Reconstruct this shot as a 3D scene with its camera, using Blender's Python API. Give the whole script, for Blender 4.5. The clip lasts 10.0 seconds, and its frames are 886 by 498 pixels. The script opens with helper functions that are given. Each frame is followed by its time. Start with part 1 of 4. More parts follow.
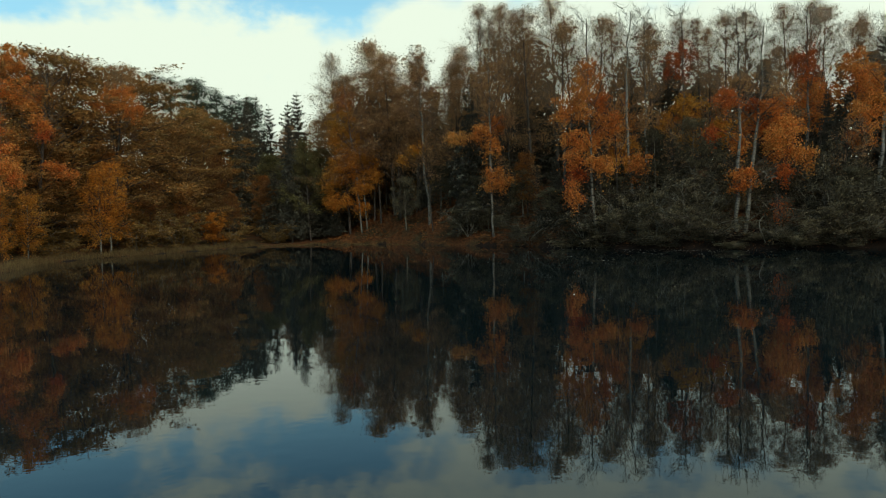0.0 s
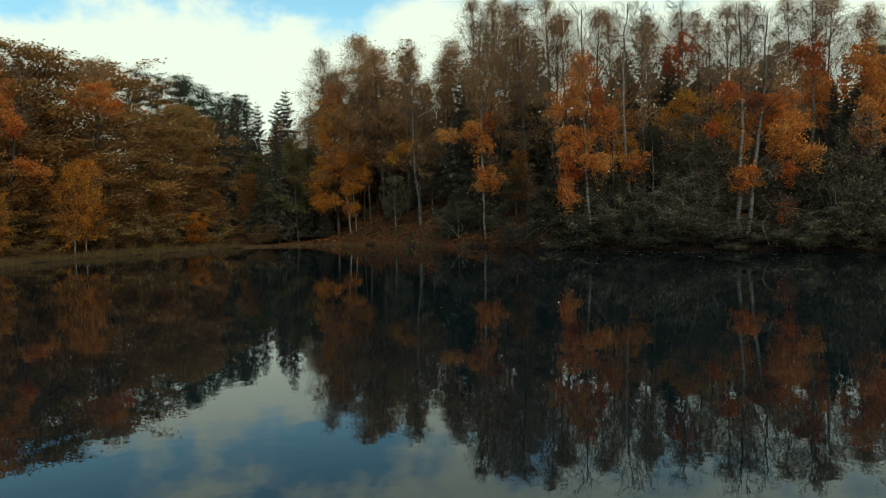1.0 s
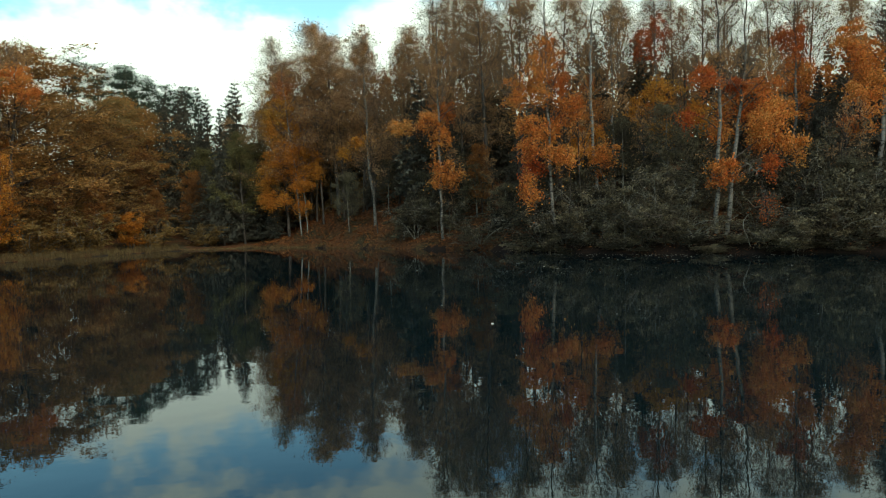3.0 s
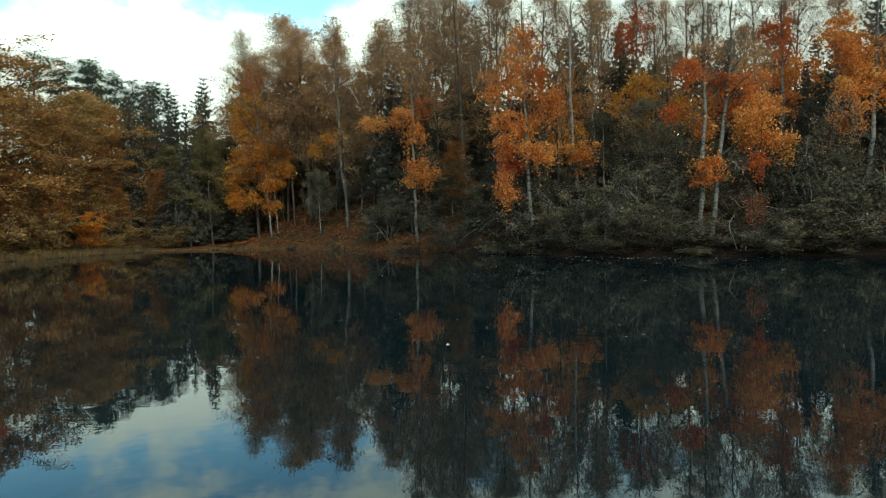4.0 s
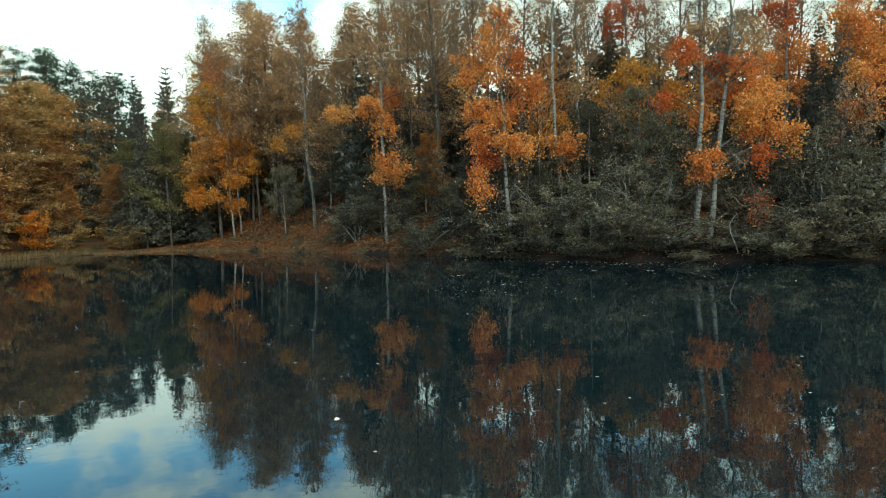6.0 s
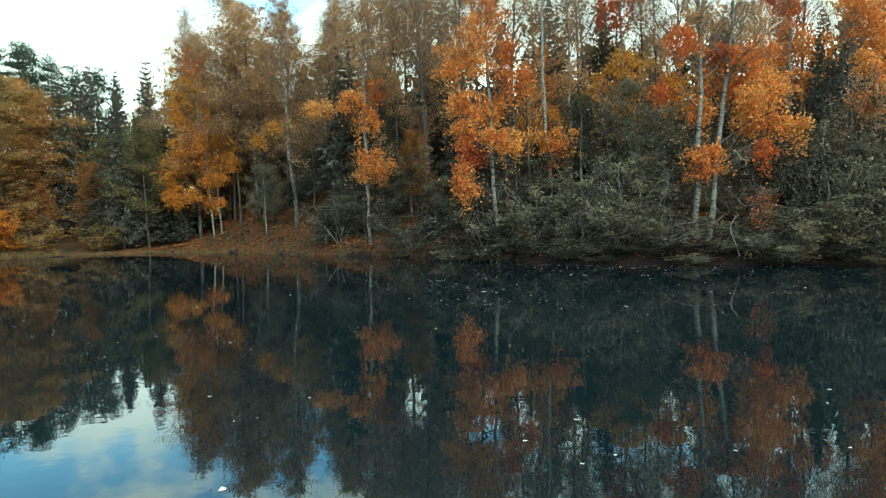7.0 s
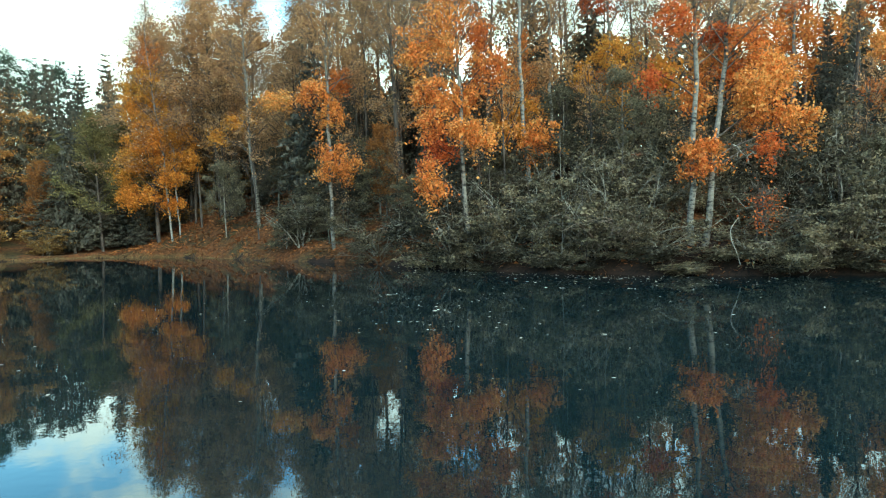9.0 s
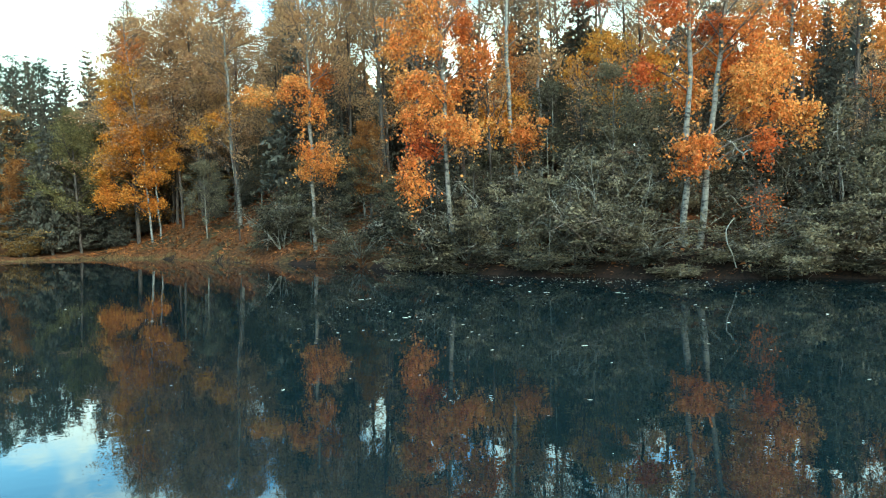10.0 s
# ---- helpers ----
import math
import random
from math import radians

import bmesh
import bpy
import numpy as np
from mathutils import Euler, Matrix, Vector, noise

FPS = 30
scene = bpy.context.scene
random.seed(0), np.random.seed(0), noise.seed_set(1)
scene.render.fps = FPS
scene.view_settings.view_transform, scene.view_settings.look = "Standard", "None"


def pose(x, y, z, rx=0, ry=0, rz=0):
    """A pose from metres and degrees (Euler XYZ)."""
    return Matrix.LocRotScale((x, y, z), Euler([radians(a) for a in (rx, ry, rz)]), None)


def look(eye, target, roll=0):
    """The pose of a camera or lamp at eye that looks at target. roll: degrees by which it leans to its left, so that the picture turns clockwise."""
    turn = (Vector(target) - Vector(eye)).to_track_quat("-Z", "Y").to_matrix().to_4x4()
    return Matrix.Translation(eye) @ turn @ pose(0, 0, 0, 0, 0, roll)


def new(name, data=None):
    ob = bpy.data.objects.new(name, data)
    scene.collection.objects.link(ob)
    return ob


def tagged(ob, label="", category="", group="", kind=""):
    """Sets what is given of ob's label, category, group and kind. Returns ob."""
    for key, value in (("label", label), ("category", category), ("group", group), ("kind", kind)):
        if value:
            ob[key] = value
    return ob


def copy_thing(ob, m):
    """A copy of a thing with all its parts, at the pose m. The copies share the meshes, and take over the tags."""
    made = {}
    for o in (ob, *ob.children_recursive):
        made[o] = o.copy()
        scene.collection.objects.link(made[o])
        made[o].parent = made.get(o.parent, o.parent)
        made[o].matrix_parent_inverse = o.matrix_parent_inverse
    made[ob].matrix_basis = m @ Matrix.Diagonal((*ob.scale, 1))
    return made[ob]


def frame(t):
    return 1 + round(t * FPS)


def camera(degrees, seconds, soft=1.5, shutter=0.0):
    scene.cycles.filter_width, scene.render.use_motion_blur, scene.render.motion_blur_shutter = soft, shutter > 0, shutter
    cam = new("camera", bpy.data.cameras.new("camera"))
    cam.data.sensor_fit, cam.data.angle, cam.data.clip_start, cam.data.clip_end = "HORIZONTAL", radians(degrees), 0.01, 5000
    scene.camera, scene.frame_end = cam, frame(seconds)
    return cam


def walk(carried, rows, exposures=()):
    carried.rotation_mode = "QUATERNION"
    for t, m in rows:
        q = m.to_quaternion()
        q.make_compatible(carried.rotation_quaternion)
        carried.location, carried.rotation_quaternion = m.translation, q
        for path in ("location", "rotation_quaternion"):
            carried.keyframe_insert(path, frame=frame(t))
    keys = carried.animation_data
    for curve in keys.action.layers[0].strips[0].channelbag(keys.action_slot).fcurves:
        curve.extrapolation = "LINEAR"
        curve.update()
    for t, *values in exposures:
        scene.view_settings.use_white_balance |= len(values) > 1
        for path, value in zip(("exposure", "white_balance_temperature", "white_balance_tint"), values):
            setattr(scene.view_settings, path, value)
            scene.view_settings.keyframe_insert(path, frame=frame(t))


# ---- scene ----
cam = camera(64.5, 10.0, soft=1.0)
PATH = [  # seconds, x, y, z, yaw, pitch, roll
    (0, 0.000, -0.000, 2.757, -0.00, -2.64, 1.39),
    (0.5, 0.507, 1.276, 2.712, 0.03, -2.58, 1.30),
    (1, 0.956, 2.541, 2.645, 0.04, -2.54, 1.29),
    (1.5, 1.378, 3.841, 2.569, -0.42, -2.51, 1.30),
    (2, 1.890, 5.149, 2.508, -1.29, -2.47, 1.33),
    (3.5, 3.175, 8.878, 2.458, -2.35, -2.48, 1.34),
    (4, 3.579, 10.053, 2.497, -3.25, -2.52, 1.32),
    (4.5, 3.972, 11.187, 2.563, -3.71, -2.60, 1.35),
    (5, 4.357, 12.310, 2.619, -3.79, -2.69, 1.38),
    (5.5, 4.778, 13.452, 2.654, -3.85, -2.77, 1.38),
    (7, 6.118, 16.875, 2.643, -4.21, -2.81, 1.34),
    (7.5, 6.554, 17.974, 2.651, -4.35, -2.79, 1.30),
    (8, 7.021, 19.014, 2.648, -4.44, -2.75, 1.30),
    (8.5, 7.448, 20.034, 2.634, -4.59, -2.70, 1.26),
    (9, 7.845, 20.946, 2.617, -4.73, -2.64, 1.22),
    (9.5, 8.249, 21.750, 2.584, -4.86, -2.61, 1.20),
    (10, 8.614, 22.401, 2.541, -5.00, -2.52, 1.17),
]
EXPOSURES = [(0.0, -2.92, 7250, 12), (2.0, -2.66, 7100, 11), (3.5, -2.26, 6850, 9), (5.5, -1.74, 6500, 6), (7.0, -1.32, 6330, 4), (9.0, -0.92, 6170, 2), (10.0, -0.74, 6100, 1)]
walk(cam, [(t, pose(x, y, z, 90 + pitch, roll, yaw)) for t, x, y, z, yaw, pitch, roll in PATH], EXPOSURES)

# ---- sky and sun ----
SUN_ELEVATION, SUN_AZIMUTH = 34.0, 160.0   # degrees; azimuth clockwise from +y
world = bpy.data.worlds.new("sky")
scene.world = world
world.use_nodes = True
wn, wl = world.node_tree.nodes, world.node_tree.links
wn.clear()
w_out = wn.new("ShaderNodeOutputWorld")
w_bg = wn.new("ShaderNodeBackground")
w_bg.inputs["Strength"].default_value = 0.15
w_sky = wn.new("ShaderNodeTexSky")
w_sky.sky_type = "NISHITA"
w_sky.sun_disc = False
w_sky.sun_elevation = radians(SUN_ELEVATION)
w_sky.sun_rotation = radians(SUN_AZIMUTH)
w_sky.dust_density = 1.5
w_co = wn.new("ShaderNodeTexCoord")
w_map = wn.new("ShaderNodeMapping")
w_map.inputs["Scale"].default_value = (1.0, 1.0, 1.5)
w_noise = wn.new("ShaderNodeTexNoise")
w_noise.inputs["Scale"].default_value = 7.0
w_noise.inputs["Detail"].default_value = 6.0
w_noise.inputs["Roughness"].default_value = 0.58
w_sep = wn.new("ShaderNodeSeparateXYZ")
# more cloud towards the horizon, blue gaps higher up
w_low = wn.new("ShaderNodeMapRange")
w_low.inputs["From Min"].default_value = 0.225
w_low.inputs["From Max"].default_value = 0.30
w_low.inputs["To Min"].default_value = 0.28
w_low.inputs["To Max"].default_value = -0.02
w_add = wn.new("ShaderNodeMath")
w_ramp = wn.new("ShaderNodeMapRange")
w_ramp.interpolation_type = "SMOOTHSTEP"
w_ramp.inputs["From Min"].default_value = 0.40
w_ramp.inputs["From Max"].default_value = 0.62
w_mix = wn.new("ShaderNodeMix")
w_mix.data_type = "RGBA"
w_mix.inputs["B"].default_value = (40.0, 49.5, 44.5, 1.0)   # sunlit cloud, in the sky texture's units
wl.new(w_co.outputs["Generated"], w_map.inputs["Vector"])
wl.new(w_map.outputs["Vector"], w_noise.inputs["Vector"])
wl.new(w_co.outputs["Generated"], w_sep.inputs["Vector"])
wl.new(w_sep.outputs["Z"], w_low.inputs["Value"])
w_side = wn.new("ShaderNodeMath")
w_side.operation = "MULTIPLY_ADD"
w_side.inputs[1].default_value = 0.24
wl.new(w_sep.outputs["X"], w_side.inputs[0])
wl.new(w_low.outputs["Result"], w_side.inputs[2])
wl.new(w_side.outputs["Value"], w_add.inputs[0])
wl.new(w_noise.outputs["Fac"], w_add.inputs[1])
wl.new(w_add.outputs["Value"], w_ramp.inputs["Value"])
wl.new(w_ramp.outputs["Result"], w_mix.inputs["Factor"])
w_blue = wn.new("ShaderNodeMix")
w_blue.data_type, w_blue.blend_type = "RGBA", "MULTIPLY"
w_blue.inputs["Factor"].default_value = 1.0
w_blue.inputs["B"].default_value = (3.0, 6.0, 7.0, 1.0)      # clear northern autumn blue
wl.new(w_sky.outputs["Color"], w_blue.inputs["A"])
# the blue pales in the haze lower down
w_haze = wn.new("ShaderNodeMapRange")
w_haze.inputs["From Min"].default_value = 0.26
w_haze.inputs["From Max"].default_value = 0.42
w_haze.inputs["To Min"].default_value = 0.6
w_haze.inputs["To Max"].default_value = 0.0
w_pale = wn.new("ShaderNodeMix")
w_pale.data_type = "RGBA"
w_pale.inputs["B"].default_value = (21.0, 47.0, 59.0, 1.0)
wl.new(w_sep.outputs["Z"], w_haze.inputs["Value"])
wl.new(w_haze.outputs["Result"], w_pale.inputs["Factor"])
wl.new(w_blue.outputs["Result"], w_pale.inputs["A"])
wl.new(w_pale.outputs["Result"], w_mix.inputs["A"])
wl.new(w_mix.outputs["Result"], w_bg.inputs["Color"])
wl.new(w_bg.outputs["Background"], w_out.inputs["Surface"])

sun_data = bpy.data.lights.new("sun", "SUN")
sun_data.energy = 3.4
sun_data.angle = radians(12.0)
sun_data.color = (1.0, 0.95, 0.87)
sun = new("sun", sun_data)
_az, _el = radians(SUN_AZIMUTH), radians(SUN_ELEVATION)
sun.matrix_world = look((40 * math.sin(_az), 40 * math.cos(_az), 60 * math.sin(_el)),
                        (40 * math.sin(_az) - math.sin(_az) * math.cos(_el),
                         40 * math.cos(_az) - math.cos(_az) * math.cos(_el),
                         60 * math.sin(_el) - math.sin(_el)))


# ---- materials ----
def material(name):
    m = bpy.data.materials.new(name)
    m.use_nodes = True
    m.node_tree.nodes.clear()
    out = m.node_tree.nodes.new("ShaderNodeOutputMaterial")
    return m, m.node_tree.nodes, m.node_tree.links, out


def ramp_node(nodes, stops):
    r = nodes.new("ShaderNodeValToRGB")
    e = r.color_ramp.elements
    while len(e) < len(stops):
        e.new(0.5)
    for k, (p, c) in zip(e, stops):
        k.position, k.color = p, (*c, 1.0)
    return r


def leaf_material(name, stops, spread=0.35, through_light=0.35, patch=0.45):
    """Foliage: each leaf takes its own colour from the ramp, shifted tree by tree and in soft patches over the crown."""
    m, n, l, out = material(name)
    geo, info, co = n.new("ShaderNodeNewGeometry"), n.new("ShaderNodeObjectInfo"), n.new("ShaderNodeTexCoord")
    tex = n.new("ShaderNodeTexNoise")
    tex.inputs["Scale"].default_value, tex.inputs["Detail"].default_value = patch, 2.0
    l.new(co.outputs["Object"], tex.inputs["Vector"])
    a = n.new("ShaderNodeMath")
    a.operation = "MULTIPLY_ADD"
    a.inputs[1].default_value, a.inputs[2].default_value = 0.5, -0.25 - 0.5 * spread
    l.new(geo.outputs["Random Per Island"], a.inputs[0])
    b = n.new("ShaderNodeMath")
    b.operation = "MULTIPLY_ADD"
    b.inputs[1].default_value = spread
    l.new(info.outputs["Random"], b.inputs[0])
    l.new(a.outputs[0], b.inputs[2])
    c = n.new("ShaderNodeMath")
    c.operation = "ADD"
    l.new(b.outputs[0], c.inputs[0])
    l.new(tex.outputs["Fac"], c.inputs[1])
    r = ramp_node(n, stops)
    l.new(c.outputs[0], r.inputs["Fac"])
    d = n.new("ShaderNodeBsdfPrincipled")
    d.inputs["Roughness"].default_value, d.inputs["Specular IOR Level"].default_value = 0.6, 0.25
    t = n.new("ShaderNodeBsdfTranslucent")
    mix = n.new("ShaderNodeMixShader")
    mix.inputs[0].default_value = through_light
    # some leaves are fresh and bright, some dull and spotted
    k = n.new("ShaderNodeMath")
    k.operation = "MULTIPLY"
    k.inputs[1].default_value = 37.7
    l.new(geo.outputs["Random Per Island"], k.inputs[0])
    fr = n.new("ShaderNodeMath")
    fr.operation = "FRACT"
    l.new(k.outputs[0], fr.inputs[0])
    mr = n.new("ShaderNodeMapRange")
    mr.inputs["To Min"].default_value, mr.inputs["To Max"].default_value = 0.45, 1.2
    l.new(fr.outputs[0], mr.inputs["Value"])
    dull = n.new("ShaderNodeMix")
    dull.data_type, dull.blend_type = "RGBA", "MULTIPLY"
    dull.inputs["Factor"].default_value = 1.0
    l.new(r.outputs["Color"], dull.inputs["A"])
    l.new(mr.outputs["Result"], dull.inputs["B"])
    l.new(dull.outputs["Result"], d.inputs["Base Color"])
    l.new(dull.outputs["Result"], t.inputs["Color"])
    l.new(d.outputs[0], mix.inputs[1])
    l.new(t.outputs[0], mix.inputs[2])
    l.new(mix.outputs[0], out.inputs["Surface"])
    return m


def bark_material(name, light, dark, bands, rough=0.85):
    """Bark: fissures along the stem, and for birch and aspen dark cross bands."""
    m, n, l, out = material(name)
    co = n.new("ShaderNodeTexCoord")
    mp = n.new("ShaderNodeMapping")
    mp.inputs["Scale"].default_value = (4.0, 4.0, 8.0) if bands else (9.0, 9.0, 1.6)
    l.new(co.outputs["Object"], mp.inputs["Vector"])
    t = n.new("ShaderNodeTexNoise")
    t.inputs["Scale"].default_value, t.inputs["Detail"].default_value, t.inputs["Roughness"].default_value = 1.0, 6.0, 0.65
    l.new(mp.outputs["Vector"], t.inputs["Vector"])
    big = n.new("ShaderNodeTexNoise")
    big.inputs["Scale"].default_value, big.inputs["Detail"].default_value = 0.55, 3.0
    l.new(co.outputs["Object"], big.inputs["Vector"])
    add = n.new("ShaderNodeMath")
    add.operation = "MULTIPLY_ADD"
    add.inputs[1].default_value = 0.6
    l.new(big.outputs["Fac"], add.inputs[0])
    l.new(t.outputs["Fac"], add.inputs[2])
    mid = tuple(0.55 * p + 0.45 * q for p, q in zip(light, dark))
    r = ramp_node(n, [(0.67, dark), (0.77, mid), (0.94, light)])
    l.new(add.outputs[0], r.inputs["Fac"])
    d = n.new("ShaderNodeBsdfPrincipled")
    d.inputs["Roughness"].default_value, d.inputs["Specular IOR Level"].default_value = rough, 0.2
    bump = n.new("ShaderNodeBump")
    bump.inputs["Strength"].default_value, bump.inputs["Distance"].default_value = 0.6, 0.03
    l.new(t.outputs["Fac"], bump.inputs["Height"])
    l.new(bump.outputs["Normal"], d.inputs["Normal"])
    l.new(r.outputs["Color"], d.inputs["Base Color"])
    l.new(d.outputs[0], out.inputs["Surface"])
    return m


ORANGE = leaf_material("leaf_orange", [(0.0, (0.62, 0.14, 0.038)), (0.35, (0.84, 0.268, 0.066)), (0.65, (0.92, 0.385, 0.098)), (1.0, (0.91, 0.50, 0.15))], through_light=0.5)
GOLD = leaf_material("leaf_gold", [(0.0, (0.48, 0.26, 0.05)), (0.3, (0.74, 0.29, 0.045)), (0.65, (0.86, 0.40, 0.07)), (1.0, (0.66, 0.40, 0.09))], through_light=0.5, patch=0.8)
RED = leaf_material("leaf_red", [(0.0, (0.58, 0.10, 0.03)), (0.5, (0.78, 0.19, 0.05)), (1.0, (0.82, 0.30, 0.075))], through_light=0.5)
TAN = leaf_material("leaf_tan", [(0.0, (0.42, 0.225, 0.11)), (0.4, (0.61, 0.34, 0.16)), (0.75, (0.73, 0.42, 0.20)), (1.0, (0.70, 0.47, 0.24))], through_light=0.55)
RUST = leaf_material("leaf_rust", [(0.0, (0.21, 0.098, 0.036)), (0.5, (0.37, 0.15, 0.04)), (1.0, (0.54, 0.205, 0.046))])
OLIVE = leaf_material("leaf_olive", [(0.0, (0.25, 0.18, 0.068)), (0.35, (0.40, 0.24, 0.082)), (0.65, (0.57, 0.27, 0.077)), (1.0, (0.80, 0.275, 0.062))], spread=0.5, patch=0.6)
OAK_BROWN = leaf_material("leaf_oak_brown", [(0.0, (0.29, 0.16, 0.06)), (0.4, (0.46, 0.24, 0.08)), (0.7, (0.62, 0.28, 0.078)), (1.0, (0.80, 0.29, 0.064))], spread=0.5, patch=0.6)
SAGE = leaf_material("leaf_sage", [(0.0, (0.034, 0.027, 0.017)), (0.40, (0.105, 0.083, 0.050)), (0.65, (0.23, 0.176, 0.103)), (1.0, (0.44, 0.335, 0.195))], spread=0.6, patch=0.9)
ALDER = leaf_material("leaf_alder", [(0.0, (0.075, 0.064, 0.040)), (0.5, (0.18, 0.150, 0.090)), (1.0, (0.35, 0.28, 0.165))], spread=0.5, patch=0.7)
GREEN = leaf_material("leaf_green", [(0.0, (0.17, 0.15, 0.06)), (0.5, (0.27, 0.22, 0.085)), (1.0, (0.40, 0.29, 0.11))])
BROWN = leaf_material("leaf_brown", [(0.0, (0.22, 0.13, 0.045)), (0.5, (0.36, 0.205, 0.066)), (1.0, (0.50, 0.26, 0.08))])
AMBER = leaf_material("leaf_amber", [(0.0, (0.66, 0.22, 0.036)), (0.5, (0.85, 0.35, 0.058)), (1.0, (0.88, 0.47, 0.095))], through_light=0.5)
NEEDLE = leaf_material("needle_spruce", [(0.0, (0.058, 0.053, 0.040)), (0.5, (0.108, 0.095, 0.068)), (1.0, (0.175, 0.145, 0.096))], through_light=0.1)
PINE = leaf_material("needle_pine", [(0.0, (0.045, 0.062, 0.045)), (0.5, (0.075, 0.098, 0.068)), (1.0, (0.12, 0.135, 0.085))], through_light=0.1)
REED = leaf_material("reed_straw", [(0.0, (0.14, 0.085, 0.038)), (0.5, (0.26, 0.16, 0.068)), (1.0, (0.40, 0.28, 0.13))], patch=1.5)
LITTER = leaf_material("leaf_litter", [(0.0, (0.13, 0.048, 0.018)), (0.5, (0.31, 0.105, 0.030)), (1.0, (0.50, 0.195, 0.048))], through_light=0.05, patch=0.8)
PALE = leaf_material("leaf_floating", [(0.0, (0.30, 0.21, 0.13)), (0.5, (0.52, 0.42, 0.31)), (1.0, (0.68, 0.60, 0.49))], through_light=0.05)
BIRCH_BARK = bark_material("bark_birch", (0.35, 0.32, 0.275), (0.05, 0.048, 0.04), True)
ASPEN_BARK = bark_material("bark_aspen", (0.27, 0.235, 0.19), (0.038, 0.032, 0.027), True)
DARK_BARK = bark_material("bark_dark", (0.13, 0.10, 0.08), (0.035, 0.028, 0.024), False)
PINE_BARK = bark_material("bark_pine", (0.22, 0.11, 0.06), (0.07, 0.045, 0.03), False)
TWIG_BARK = bark_material("bark_twig", (0.26, 0.19, 0.14), (0.09, 0.062, 0.046), False)
GREY_BARK = bark_material("bark_willow", (0.36, 0.32, 0.255), (0.10, 0.085, 0.068), False)


def ground_material():
    m, n, l, out = material("forest_soil")
    co = n.new("ShaderNodeTexCoord")
    fine, coarse = n.new("ShaderNodeTexNoise"), n.new("ShaderNodeTexNoise")
    fine.inputs["Scale"].default_value, fine.inputs["Detail"].default_value = 5.0, 8.0
    coarse.inputs["Scale"].default_value, coarse.inputs["Detail"].default_value = 0.35, 4.0
    for t in (fine, coarse):
        l.new(co.outputs["Object"], t.inputs["Vector"])
    r1 = ramp_node(n, [(0.3, (0.034, 0.018, 0.010)), (0.5, (0.125, 0.047, 0.018)), (0.7, (0.25, 0.092, 0.030))])
    r2 = ramp_node(n, [(0.35, (0.03, 0.022, 0.014)), (0.55, (0.075, 0.05, 0.022)), (0.7, (0.06, 0.06, 0.025))])
    l.new(fine.outputs["Fac"], r1.inputs["Fac"])
    l.new(fine.outputs["Fac"], r2.inputs["Fac"])
    mr = n.new("ShaderNodeMapRange")
    mr.inputs["From Min"].default_value, mr.inputs["From Max"].default_value = 0.45, 0.6
    l.new(coarse.outputs["Fac"], mr.inputs["Value"])
    mix = n.new("ShaderNodeMix")
    mix.data_type = "RGBA"
    l.new(mr.outputs["Result"], mix.inputs["Factor"])
    l.new(r1.outputs["Color"], mix.inputs["A"])
    l.new(r2.outputs["Color"], mix.inputs["B"])
    d = n.new("ShaderNodeBsdfPrincipled")
    d.inputs["Roughness"].default_value, d.inputs["Specular IOR Level"].default_value = 0.9, 0.15
    bump = n.new("ShaderNodeBump")
    bump.inputs["Strength"].default_value, bump.inputs["Distance"].default_value = 0.8, 0.08
    l.new(fine.outputs["Fac"], bump.inputs["Height"])
    l.new(bump.outputs["Normal"], d.inputs["Normal"])
    l.new(mix.outputs["Result"], d.inputs["Base Color"])
    l.new(d.outputs[0], out.inputs["Surface"])
    return m


def water_material():
    m, n, l, out = material("lake_water")
    co = n.new("ShaderNodeTexCoord")
    small, large = n.new("ShaderNodeTexNoise"), n.new("ShaderNodeTexNoise")
    small.inputs["Scale"].default_value, small.inputs["Detail"].default_value = 2.6, 3.0
    large.inputs["Scale"].default_value, large.inputs["Detail"].default_value = 0.35, 2.0
    for t in (small, large):
        l.new(co.outputs["Object"], t.inputs["Vector"])
    add = n.new("ShaderNodeMath")
    add.operation = "MULTIPLY_ADD"
    add.inputs[1].default_value = 2.0
    l.new(large.outputs["Fac"], add.inputs[0])
    l.new(small.outputs["Fac"], add.inputs[2])
    bump = n.new("ShaderNodeBump")
    bump.inputs["Strength"].default_value, bump.inputs["Distance"].default_value = 1.0, 0.0011
    l.new(add.outputs[0], bump.inputs["Height"])
    d = n.new("ShaderNodeBsdfPrincipled")
    d.inputs["Base Color"].default_value = (0.003, 0.0100, 0.0122, 1.0)
    d.inputs["Roughness"].default_value = 0.004
    d.inputs["IOR"].default_value = 1.32
    d.inputs["Specular Tint"].default_value = (0.33, 0.74, 1.0, 1.0)   # dark lake, cool sheen
    l.new(bump.outputs["Normal"], d.inputs["Normal"])
    l.new(d.outputs[0], out.inputs["Surface"])
    return m


SOIL, WATER = ground_material(), water_material()
# mud darkened beyond its own tone to carry the shade under the bank shrubs
SHADED_MUD = bark_material("shaded_wet_mud", (0.040, 0.020, 0.012), (0.010, 0.006, 0.0045), False, 0.8)

# ---- the lake and its banks ----
SHORE = [(-22, 20), (-26.5, 42), (-29.5, 52), (-28, 59), (-26, 63.5), (-23.3, 69.5), (-20, 75), (-15.5, 77), (-10.5, 76),
         (-6, 73.5), (0.5, 67), (5, 63), (8.5, 59), (11, 55.3), (13.8, 52.6), (17, 50.2), (21, 48.3), (24, 47.6),
         (26.5, 46.8), (29.5, 46), (36, 44), (46, 36), (52, 15), (46, -15), (15, -30), (-15, -25), (-24, 0)]


